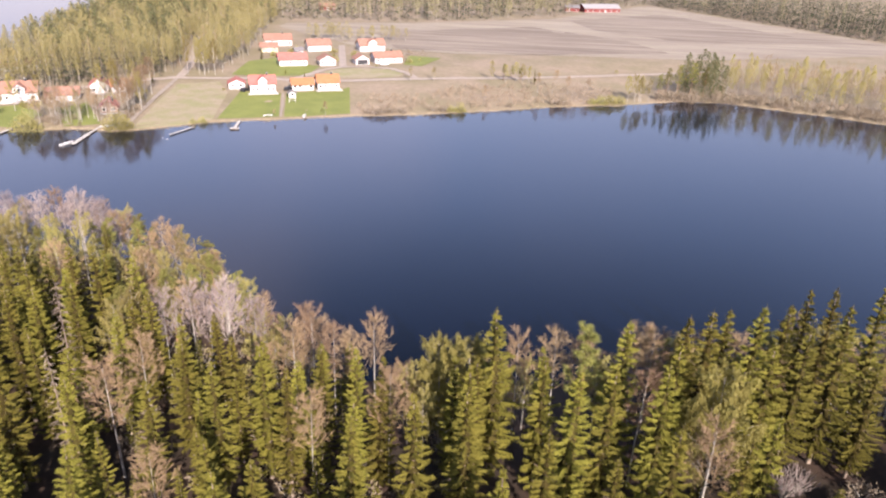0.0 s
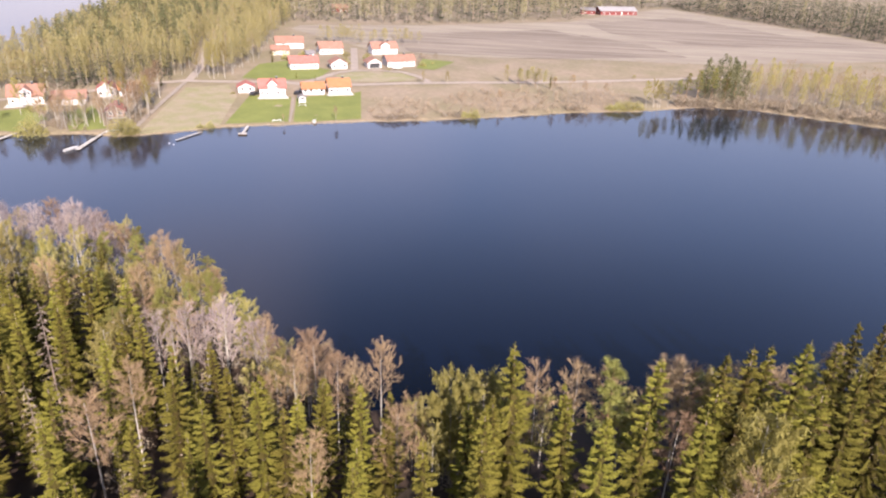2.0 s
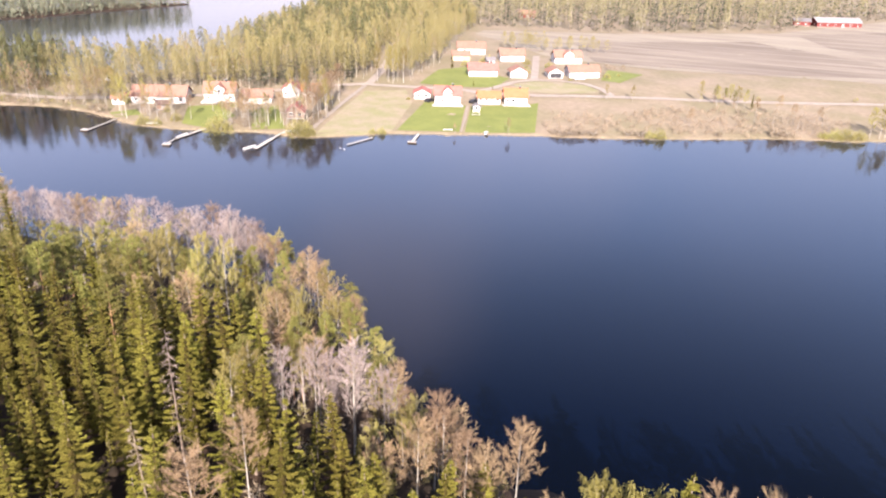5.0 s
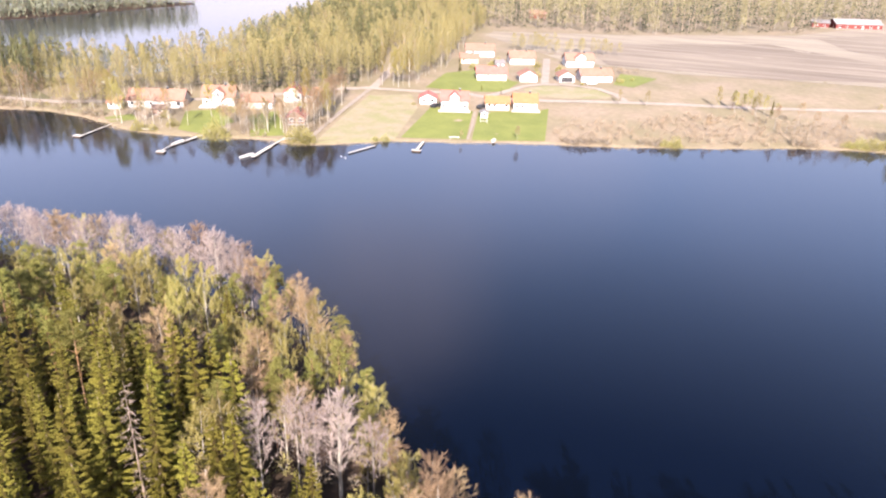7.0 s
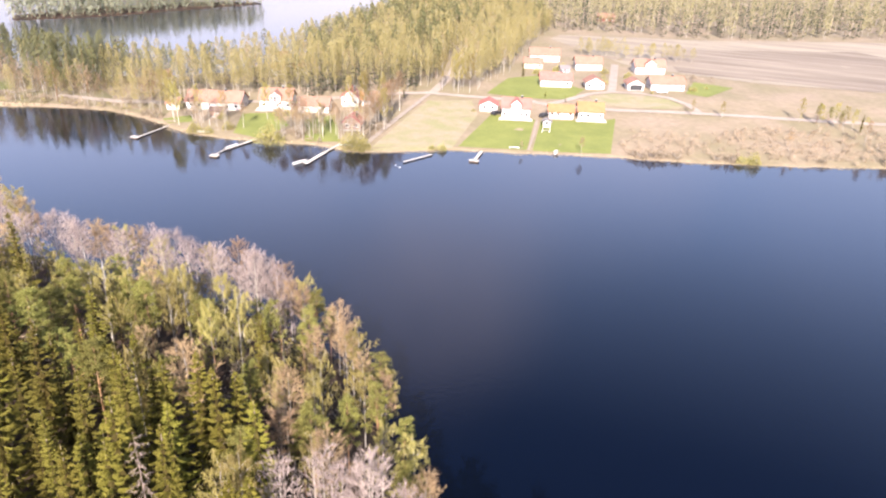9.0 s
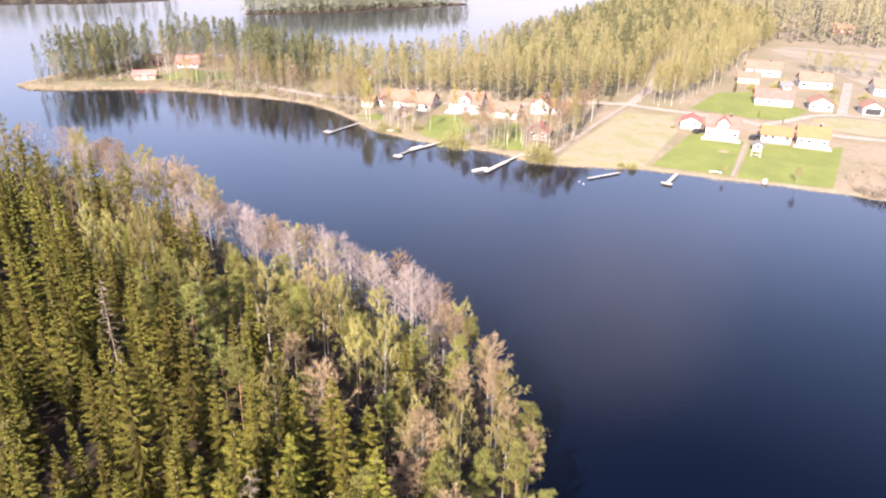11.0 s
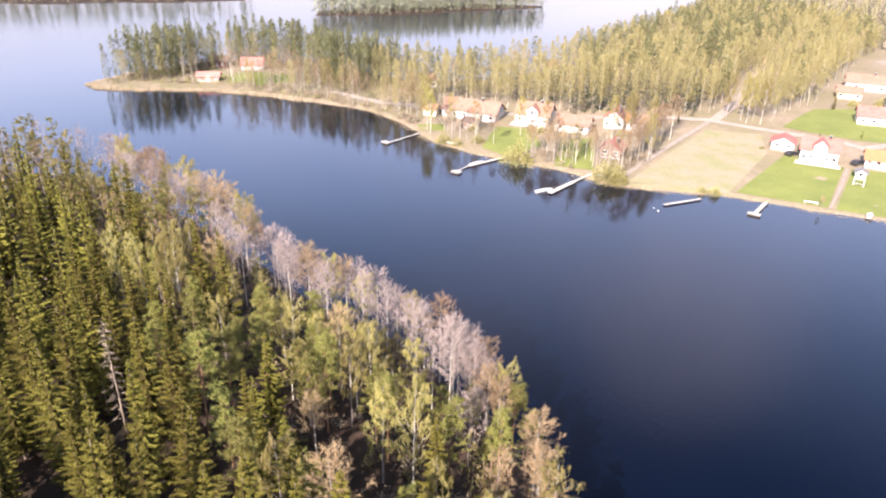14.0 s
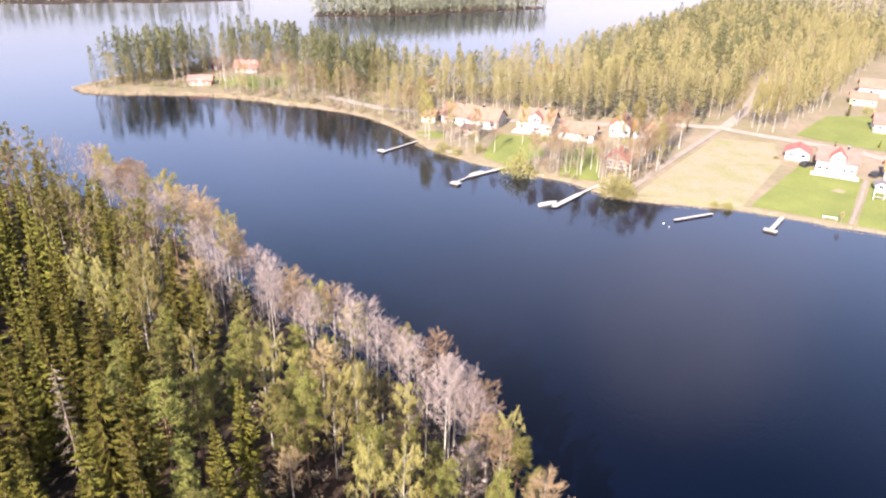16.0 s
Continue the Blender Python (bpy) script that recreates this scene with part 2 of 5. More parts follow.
PINK_TILE = material("pink_roof_tiles", (0.444, 0.178, 0.148), 0.7, second=(0.37, 0.141, 0.118), scale=0.6, grain=0.12)
WHITE_TRIM = material("white_gloss_paint", (0.688, 0.679, 0.662), 0.45, second=(0.645, 0.636, 0.619), scale=1.0, grain=0.03)
WOOD_DARK = material("dark_wet_timber", (0.104, 0.0814, 0.0629), 0.8, second=(0.0666, 0.0518, 0.0407), scale=1.5, grain=0.15)

WATER = bpy.data.materials.new("lake_water")
WATER.use_nodes = True
n, l = WATER.node_tree.nodes, WATER.node_tree.links
p = n["Principled BSDF"]
p.inputs["Base Color"].default_value = (0.0005, 0.0018, 0.0072, 1)
p.inputs["Roughness"].default_value, p.inputs["IOR"].default_value = 0.045, 1.333
place = n.new("ShaderNodeNewGeometry")
wave, ripple, relief = n.new("ShaderNodeTexNoise"), n.new("ShaderNodeTexNoise"), n.new("ShaderNodeBump")
wave.inputs["Scale"].default_value, ripple.inputs["Scale"].default_value = 0.9, 3.0
wave.inputs["Detail"].default_value = 3
total = n.new("ShaderNodeMath")
l.new(place.outputs["Position"], wave.inputs["Vector"])
l.new(place.outputs["Position"], ripple.inputs["Vector"])
l.new(wave.outputs["Fac"], total.inputs[0])
l.new(ripple.outputs["Fac"], total.inputs[1])
l.new(total.outputs[0], relief.inputs["Height"])
relief.inputs["Strength"].default_value, relief.inputs["Distance"].default_value = 0.03, 0.3
l.new(relief.outputs[0], p.inputs["Normal"])
# wind ruffles the open lake to the west
east, ruffled = n.new("ShaderNodeSeparateXYZ"), n.new("ShaderNodeMapRange")
l.new(place.outputs["Position"], east.inputs[0])
l.new(east.outputs["X"], ruffled.inputs[0])
ruffled.inputs[1].default_value, ruffled.inputs[2].default_value = -340, -420
ruffled.inputs[3].default_value, ruffled.inputs[4].default_value = 0.045, 0.13
l.new(ruffled.outputs[0], p.inputs["Roughness"])

# ---- plan of the shores ----
NEAR_SHORE = [(430, 185), (250, 165), (130, 125), (75, 104), (45, 96), (20, 90), (4, 86), (-8, 83), (-14, 86), (-22, 84), (-31, 88), (-40, 94), (-48, 101),
              (-57, 109), (-66, 115), (-80, 119), (-100, 119), (-120, 116), (-145, 115), (-166, 115), (-186, 112), (-206, 108), (-228, 96), (-245, 80),
              (-275, 55), (-320, 10), (-380, -100), (-450, -4000), (4000, -4000), (4000, 185)]
FAR_SHORE = [(430, 190), (300, 222), (200, 258), (147, 282), (133, 290), (117, 296), (99, 305), (80, 307), (62, 300), (46, 290), (34, 287), (16, 280), (0, 271),
             (-17, 263), (-30, 257), (-44, 251), (-58, 247), (-70, 242), (-84, 235), (-97, 230), (-106, 226), (-113, 219), (-124, 211), (-131, 209.5),
             (-140, 209), (-150, 206), (-159, 203), (-168, 200.5), (-182, 197.5), (-192, 199), (-199, 200.5), (-212, 204), (-233, 204), (-256, 195),
             (-280, 183), (-299, 168), (-312, 150), (-324, 138), (-334, 139), (-348, 160), (-356, 192), (-350, 222), (-322, 240), (-290, 246), (-266, 252),
             (-252, 268), (-246, 292), (-246, 325), (-260, 375), (-278, 440)]
FAR_SHORE += [(-300, 520), (-340, 640), (-420, 900), (-520, 4000), (4000, 4000), (4000, 190)]
ISLE = [(-478, 331), (-452, 381), (-444, 431), (-426, 519), (-440, 528), (-480, 500), (-505, 420), (-502, 350)]
FAR_ISLE = [(-700, 60), (-655, 168), (-600, 300), (-590, 337), (-610, 350), (-680, 300), (-760, 150), (-760, 60)]


def inland(points, outline):
    """Signed distance of points from an outline, positive inside."""
    points = np.asarray(points, float)
    best, inside = np.full(len(points), 1e9), np.zeros(len(points), bool)
    for (ax, ay), (bx, by) in zip(outline, outline[1:] + outline[:1]):
        dx, dy = bx - ax, by - ay
        px, py = points[:, 0] - ax, points[:, 1] - ay
        s = np.clip((px * dx + py * dy) / (dx * dx + dy * dy), 0, 1)
        best = np.minimum(best, np.hypot(px - s * dx, py - s * dy))
        if ay != by:
            cross = (ay > points[:, 1]) != (by > points[:, 1])
            inside ^= cross & (points[:, 0] < ax + (points[:, 1] - ay) * dx / dy)
    return np.where(inside, best, -best)


def wobble(x, y):
    return np.sin(x * 0.31 + 1.3 * np.sin(y * 0.17)) * np.cos(y * 0.27 + 0.8 * np.sin(x * 0.13))


def shore_distance(points):
    points = np.asarray(points, float)
    d = np.max([inland(points, o) for o in (NEAR_SHORE, FAR_SHORE, ISLE, FAR_ISLE)], axis=0)
    return d + 0.8 * wobble(points[:, 0], points[:, 1])


def height_from(d, x, y):
    up = 0.12 * np.clip(d, 0, 4) + 0.05 * np.clip(d - 4, 0, 70) + 0.006 * np.clip(d - 74, 0, 400)
    rough = 0.12 * wobble(x * 1.7, y * 1.7) * np.clip(d / 6, 0, 1)
    return np.where(d > 0, up + rough, np.maximum(0.22 * d, -3.0))


def steps(low, high, fine, far):
    mid = list(np.arange(low, high + 0.1, fine))
    grow, a, b = [fine * 1.25 ** k for k in range(1, 40)], [], []
    x = low
    for g in grow:
        x -= g
        a.append(x)
        if x < -far:
            break
    x = mid[-1]
    for g in grow:
        x += g
        b.append(x)
        if x > far:
            break
    return np.array(a[::-1] + mid + b)


GX, GY = steps(-520, 280, 5.0, 4200), steps(-40, 740, 5.0, 4200)
gx, gy = np.meshgrid(GX, GY)
flat = np.stack([gx.ravel(), gy.ravel()], 1)
GZ = height_from(shore_distance(flat), flat[:, 0], flat[:, 1]).reshape(gx.shape)


def ground_z(x, y):
    """Height of the ground sheet."""
    x, y = np.asarray(x, float), np.asarray(y, float)
    i = np.clip(np.searchsorted(GX, x) - 1, 0, len(GX) - 2)
    j = np.clip(np.searchsorted(GY, y) - 1, 0, len(GY) - 2)
    u, v = (x - GX[i]) / (GX[i + 1] - GX[i]), (y - GY[j]) / (GY[j + 1] - GY[j])
    return (GZ[j, i] * (1 - u) + GZ[j, i + 1] * u) * (1 - v) + (GZ[j + 1, i] * (1 - u) + GZ[j + 1, i + 1] * u) * v


# ---- mesh helpers ----
def quads_mesh(name, verts, quads, mat, mats=None, smooth=False):
    """A mesh from arrays of corners and four-sided faces (a repeated last corner makes a triangle)."""
    me = bpy.data.meshes.new(name)
    verts, quads = np.asarray(verts, np.float32), np.asarray(quads, np.int32)
    keep = np.ones(quads.shape, bool)
    keep[:, 3] = quads[:, 2] != quads[:, 3]
    loops, sizes = quads[keep], keep.sum(1)
    me.vertices.add(len(verts))
    me.vertices.foreach_set("co", verts.ravel())
    me.loops.add(len(loops))
    me.loops.foreach_set("vertex_index", loops)
    me.polygons.add(len(quads))
    me.polygons.foreach_set("loop_start", (np.cumsum(sizes) - sizes).astype(np.int32))
    for m in mat if isinstance(mat, (list, tuple)) else [mat]:
        me.materials.append(m)
    if mats is not None:
        me.polygons.foreach_set("material_index", np.asarray(mats, np.int32))
    if smooth:
        me.polygons.foreach_set("use_smooth", np.ones(len(quads), bool))
    me.update(calc_edges=True)
    return me


def part(name, data, mat, parent, label=""):
    """Links a bmesh or a ready mesh as one object under a thing."""
    if isinstance(data, bmesh.types.BMesh):
        me = bpy.data.meshes.new(name)
        data.to_mesh(me)
        data.free()
        me.materials.append(mat)
        data = me
    ob = new(name, data)
    ob.parent = parent
    return tagged(ob, label) if label else ob


def box(bm, x0, y0, z0, x1, y1, z1):
    m = Matrix.Translation(((x0 + x1) / 2, (y0 + y1) / 2, (z0 + z1) / 2)) @ Matrix.Diagonal((x1 - x0, y1 - y0, z1 - z0, 1))
    bmesh.ops.create_cube(bm, size=1, matrix=m)
    return bm


# ---- ground and water ----
ny, nx = gx.shape
idx = np.arange(nx * ny).reshape(ny, nx)
cells = np.stack([idx[:-1, :-1], idx[:-1, 1:], idx[1:, 1:], idx[1:, :-1]], -1).reshape(-1, 4)
centre = (flat[cells[:, 0]] + flat[cells[:, 2]]) / 2
meadow_here = (inland(centre, FAR_SHORE) > -3).astype(int)
ground = new("ground", quads_mesh("ground", np.stack([gx.ravel(), gy.ravel(), GZ.ravel()], 1), cells, [FOREST_FLOOR, MEADOW], meadow_here, True))
tagged(ground, "brown forest floor and dry spring meadow round the lake", "ground", kind="structure")

bm = bmesh.new()
bmesh.ops.create_grid(bm, x_segments=1, y_segments=1, size=4200)
water = part("water", bm, WATER, None)
tagged(water, "calm dark blue lake water reflecting the sky", "water", kind="structure")


def drape(name, outline, mat, label, category, step=2.0, lift=0.10):
    """A patch of ground cover inside an outline, laid over the ground."""
    xs, ys = [p[0] for p in outline], [p[1] for p in outline]
    bm = bmesh.new()
    vs = [bm.verts.new((x, y, 0)) for x, y in outline]
    bm.faces.new(vs)
    for axis, low, high in ((0, min(xs), max(xs)), (1, min(ys), max(ys))):
        k = low + step
        while k < high:
            no = [0, 0, 0]
            no[axis] = 1
            co = [0, 0, 0]
            co[axis] = k
            bmesh.ops.bisect_plane(bm, geom=bm.verts[:] + bm.edges[:] + bm.faces[:], plane_co=co, plane_no=no)
            k += step
    co = np.array([v.co for v in bm.verts])
    z = ground_z(co[:, 0], co[:, 1]) + lift
    for v, h in zip(bm.verts, z):
        v.co.z = h
    bmesh.ops.recalc_face_normals(bm, faces=bm.faces[:])
    ob = part(name, bm, mat, None)
    if ob.data.polygons and ob.data.polygons[0].normal.z < 0:
        ob.data.flip_normals()
    return tagged(ob, label, category, kind="structure")


def strip(points, width):
    """The outline of a road along points."""
    pts = [Vector(p) for p in points]
    left, right = [], []
    for i, p in enumerate(pts):
        way = (pts[min(i + 1, len(pts) - 1)] - pts[max(i - 1, 0)]).normalized()
        side = Vector((-way.y, way.x)) * width / 2
        left.append(tuple(p + side))
        right.append(tuple(p - side))
    return left + right[::-1]


# ---- trees ----
class Shape:
    """Corners and four-sided faces of one part of a plant."""

    def __init__(self):
        self.v, self.q, self.inner = [], [], set()

    def quad(self, a, b, c, d):
        k = len(self.v)
        self.v += [a, b, c, d]
        self.q.append((k, k + 1, k + 2, k + 3))

    def point(self, a, b, c):
        k = len(self.v)
        self.v += [a, b, c]
        self.q.append((k, k + 1, k + 2, k + 2))

    def blade(self, start, end, width, flat_to):
        """A pointed leaf or spray from start to end, spread across the direction flat_to."""
        side = (end - start).cross(flat_to)
        if side.length < 1e-6:
            side = (end - start).cross(Vector((1, 0, 0.3)))
        side = side.normalized() * width / 2
        self.point(start + side, end, start - side)

    def ribbon(self, start, end, w0, w1, turn):
        way = (end - start).normalized()
        side = way.cross(turn)
        if side.length < 1e-6:
            side = way.cross(Vector((0.3, 1, 0)))
        side.normalize()
        if w0 < 0.05 and w1 < 0.6 * w0:
            self.point(start - side * (w0 + w1), start + side * (w0 + w1), end)
        else:
            self.quad(start - side * w0, start + side * w0, end + side * w1, end - side * w1)

    def tube(self, points, radii, sides=6):
        k = len(self.v)
        for p, r in zip(points, radii):
            for s in range(sides):
                a = 2 * math.pi * s / sides
                self.v.append(Vector((p[0] + r * math.cos(a), p[1] + r * math.sin(a), p[2])))
        for j in range(len(points) - 1):
            for s in range(sides):
                t = (s + 1) % sides
                self.q.append((k + j * sides + s, k + j * sides + t, k + (j + 1) * sides + t, k + (j + 1) * sides + s))


def jitter(rng, size):
    return Vector((rng.uniform(-size, size), rng.uniform(-size, size), rng.uniform(-size, size)))


def stem(rng, height, radius, bend, parts=5):
    ph, am = rng.uniform(0, 6.3), bend * height
    pts = []
    for k in range(parts + 1):
        s = k / parts
        pts.append(Vector((am * s * s * math.cos(ph) + 0.02 * bend * height * math.sin(5 * s), am * s * s * math.sin(ph), height * s)))
    return pts, [max(0.02, radius * (1 - 0.93 * k / parts)) for k in range(parts + 1)]


def along(pts, s):
    f = s * (len(pts) - 1)
    k = min(int(f), len(pts) - 2)
    return pts[k].lerp(pts[k + 1], f - k)


def spruce_shape(seed, height=22.0, radius=2.6, gap=1.0, count=7, fronds=3, bare=0.08, sides=6, fine=1.0, taper=0.78):
    """Tiers of drooping boughs, each a ridged plate with side sprays and a hanging fringe, round a core of dead twigs
    coloured dark as shade.
    """
    rng = random.Random(seed)
    trunk, crown = Shape(), Shape()
    pts, radii = stem(rng, height, 0.0095 * height, 0.012)
    trunk.tube(pts, radii, sides)
    lop, lop_to = rng.uniform(0.0, 0.14), rng.uniform(0, 6.3)
    z = bare * height
    while z < height - 0.35:
        s = z / height
        reach = radius * (1 - s) ** taper * min(1.0, 0.62 + 1.4 * (s - bare), 0.25 + 6.5 * (1 - s)) * rng.uniform(0.84, 1.14) + 0.10
        slope = -0.50 + 0.76 * s
        n = max(4, int(count * (1 - 0.30 * s) + rng.random()))
        start = rng.uniform(0, 6.3)
        for k in range(n):
            if s < 0.8 and rng.random() < 0.05:
                continue
            a = start + 2 * math.pi * (k + rng.uniform(-0.25, 0.25)) / n
            length = reach * rng.uniform(0.72, 1.18) * (1 + lop * math.cos(a - lop_to))
            out, across = Vector((math.cos(a), math.sin(a), 0)), Vector((-math.sin(a), math.cos(a), 0))
            base = along(pts, min(0.99, max(0.01, s + rng.uniform(-0.35, 0.35) * gap / height)))
            sl, curl = slope + rng.uniform(-0.14, 0.14), 0.40 * (1 - s) + 0.08 + rng.uniform(-0.05, 0.08)

            def at(q):
                return base + out * (length * q) + Vector((0, 0, length * (sl * q + curl * q * q)))

            # the plate: two narrow halves that fall away from the spine
            half, tip = ((0.05 if fronds > 2 else 0.12 if fronds else 0.26) * length + 0.06) * fine, at(1.0)
            for side in (-1, 1):
                crown.quad(at(0.12), at(0.62) + across * (side * half) + Vector((0, 0, -0.55 * half)), tip, at(0.55) + Vector((0, 0, 0.04)))
            if fronds > 4 and s < 0.85:  # the pale limb shows near the stem
                trunk.ribbon(at(0.0), at(0.5), 0.03 * (1.2 - s), 0.014, Vector((0, 0, 1)))
            for f in range(fronds):
                q = 0.20 + 0.74 * (f + rng.uniform(0.1, 0.9)) / fronds
                for side in (-1, 1):
                    w = (0.34 - 0.24 * q) * length * rng.uniform(0.75, 1.3) * (0.8 if fronds > 6 else 1.0) + 0.20
                    end = at(q) + out * (0.72 * w) + across * (side * 0.66 * w) + Vector((0, 0, sl * 0.4 * w - 0.26 * w + rng.uniform(-0.08, 0.06)))
                    crown.blade(at(q), end, (0.12 * w + 0.05) * fine, Vector((0, 0, 1)) + across * (side * 0.7) + jitter(rng, 0.25))
            for f in range(fronds if fronds > 4 else fronds // 2):  # the curtain of twigs below the limb
                q = 0.25 + 0.70 * (f + rng.random()) / max(fronds, 1)
                p = at(q) + across * rng.uniform(-0.16, 0.16)
                drop = rng.uniform(0.28, 0.62) * (1.15 - 0.55 * q) * min(1.0, 0.45 + 0.3 * length)
                crown.blade(p + Vector((0, 0, 0.05)), p + Vector((0, 0, -drop)) + out * rng.uniform(0.0, 0.22), 0.17 * fine, across + jitter(rng, 0.7))
        if s < 0.9 and gap < 2:  # inner dead twigs, dark to deepen the crown's shade
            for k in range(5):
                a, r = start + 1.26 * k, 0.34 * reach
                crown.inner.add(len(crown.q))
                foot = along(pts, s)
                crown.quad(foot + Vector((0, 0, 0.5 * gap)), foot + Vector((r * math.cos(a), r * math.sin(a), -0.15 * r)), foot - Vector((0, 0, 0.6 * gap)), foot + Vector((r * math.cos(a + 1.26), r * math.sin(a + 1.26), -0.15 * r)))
        z += gap * (0.75 + 0.5 * rng.random()) * (1.08 - 0.5 * s)
    top = pts[-1]
    for k in range(3):
        a = k * 1.05
        crown.blade(top - Vector((0, 0, 1.0)), top + Vector((0, 0, 0.45)), 0.16, Vector((math.cos(a), math.sin(a), 0)))
    for k in range(9 if fronds > 2 else 0):
        a, h = k * 2.4, 0.25 + 0.12 * k
        p = top - Vector((0, 0, h))
        crown.blade(p, p + Vector((math.cos(a), math.sin(a), 0.75)) * (0.16 + 0.32 * h), 0.13, Vector((-math.sin(a), math.cos(a), 0.3)))
    return trunk, crown


def limbs_of(rng, trunk, pts, height, low, count, reach, rise, thick):
    """Side limbs; returns their end points and joints."""
    ends = []
    for k in range(count):
        s = low + (0.97 - low) * (k + rng.uniform(0, 0.9)) / count
        a = k * 2.4 + rng.uniform(-0.5, 0.5)
        size = reach * height * (1.15 - 0.9 * max(0, s - low) / (1 - low)) * rng.uniform(0.7, 1.2)
        base = along(pts, s)
        mid = base + Vector((math.cos(a) * size * 0.5, math.sin(a) * size * 0.5, size * rise * 0.75))
        end = base + Vector((math.cos(a) * size, math.sin(a) * size, size * rise * 1.25))
        r = thick * (1.08 - s)
        for p, q, w0, w1 in ((base, mid, r, r * 0.6), (mid, end, r * 0.6, r * 0.2)):
            trunk.ribbon(p, q, w0, w1, Vector((math.sin(a), -math.cos(a), 0.2)))
            trunk.ribbon(p, q, w0, w1, Vector((0.1, 0.1, 1)))
        ends.append((base, mid, end, s))
    return ends


def boughs_of(rng, shape, ends, radius, subs, width):
    """Second-order branches along the limbs; returns start, end and height share of each."""
    out = []
    for base, mid, end, s in ends:
        for k in range(subs):
            q = 0.15 + 0.85 * (k + rng.random()) / subs
            p = base.lerp(mid, q * 2) if q < 0.5 else mid.lerp(end, q * 2 - 1)
            way = (end - base).normalized() + jitter(rng, 0.75)
            way.z += 0.15
            tip = p + way.normalized() * rng.uniform(0.35, 0.75) * radius * (1.15 - 0.5 * q)
            shape.ribbon(p, tip, width, width * 0.4, jitter(rng, 1.0))
            out.append((p, tip, s))
    return out


def birch_shape(seed, height=18.0, radius=1.9, leaves=380, size=0.42, low=0.38, limbs=12, sides=6, strands=0):
    """A slender birch: rising limbs, hanging strands of fine twigs and small fresh leaves."""
    rng = random.Random(seed)
    trunk, crown = Shape(), Shape()
    pts, radii = stem(rng, height, 0.0085 * height, 0.02)
    trunk.tube(pts, radii, sides)
    ends = limbs_of(rng, trunk, pts, height, low, limbs, radius / height * 1.05, 1.15, 0.045)
    subs = boughs_of(rng, trunk, ends, radius, 3, 0.014) if strands else [(m, e, s) for _, m, e, s in ends]
    ways = []
    for p, tip, s in subs:
        for k in range(strands):
            q = p.lerp(tip, rng.random())
            fall = q + Vector((rng.gauss(0, 0.28), rng.gauss(0, 0.28), -rng.uniform(0.5, 1.5)))
            crown.ribbon(q, fall, 0.030, 0.016, jitter(rng, 1.0))
            ways.append((q, fall))
        ways.append((p, tip))
    for k in range(leaves):
        a, b = ways[rng.randrange(len(ways))]
        p = a.lerp(b, rng.random()) + jitter(rng, 0.22)
        grow = size * rng.uniform(0.6, 1.4)
        crown.blade(p, p + Vector((rng.uniform(-0.5, 0.5), rng.uniform(-0.5, 0.5), -rng.uniform(0.4, 1.2))) * grow, grow * rng.uniform(0.4, 0.8), jitter(rng, 1.0))
    return trunk, crown


def bare_shape(seed, height=19.0, radius=2.6, limbs=16, twigs=14, width=0.045, low=0.35, rise=1.1, droop=0.0, sides=6, subs=0):
    """A leafless tree: limbs, branches and a haze of fine twigs."""
    rng = random.Random(seed)
    trunk, crown = Shape(), Shape()
    pts, radii = stem(rng, height, 0.0085 * height, 0.012)
    trunk.tube(pts, radii, sides)
    ends = limbs_of(rng, trunk, pts, height, low, limbs, radius / height * 1.2, rise, 0.013 if subs == 7 else 0.022)
    lines = boughs_of(rng, crown, ends, radius, subs, width * 1.3) if subs else [(b, e, s) for b, m, e, s in ends]
    for p, tip, s in lines:
        for k in range(twigs):
            q = p.lerp(tip, 0.15 + 0.85 * rng.random())
            way = (tip - p).normalized() + jitter(rng, 0.8)
            way.z += 0.3 - droop * rng.uniform(0.6, 1.6)
            end = q + way.normalized() * rng.uniform(0.35, 0.95) * (radius / 2.6)
            crown.ribbon(q, end, width, width * 0.35, jitter(rng, 1.0))
            if not subs:
                fork = q.lerp(end, 0.45)
                crown.ribbon(fork, fork + (way + jitter(rng, 1.0)).normalized() * rng.uniform(0.4, 0.9) * (radius / 2.6), width * 0.7, width * 0.25, jitter(rng, 1.0))
    return trunk, crown


def pine_shape(seed, height=19.0, radius=2.3, clumps=30, needles=11, low=0.5, limbs=13, size=0.85, sides=6):
    """A pine: bare lower stem, crooked limbs, rounded tufts of needles massed into an uneven crown."""
    rng = random.Random(seed)
    trunk, crown = Shape(), Shape()
    pts, radii = stem(rng, height, 0.010 * height, 0.03)
    trunk.tube(pts, radii, sides)
    ends = limbs_of(rng, trunk, pts, height, low, limbs, radius / height, 0.55, 0.07)
    spots = [e[2] for e in ends] + [pts[-1], pts[-1] - Vector((0.2, 0.1, 0.7)), pts[-1] - Vector((-0.2, 0.2, 1.3))]
    while len(spots) < clumps:
        base, mid, end, s = ends[rng.randrange(len(ends))]
        spots.append(mid.lerp(end, rng.uniform(-0.2, 1.0)) + jitter(rng, 0.45))
    for spot in spots:
        grow = size * rng.uniform(0.65, 1.25)
        for k in range(needles):
            way = Vector((rng.gauss(0, 1), rng.gauss(0, 1), rng.gauss(0.45, 0.7))).normalized()
            crown.blade(spot + way * (0.15 * grow), spot + way * grow, grow * (0.13 if needles > 14 else 0.3), jitter(rng, 1.0))
    return trunk, crown


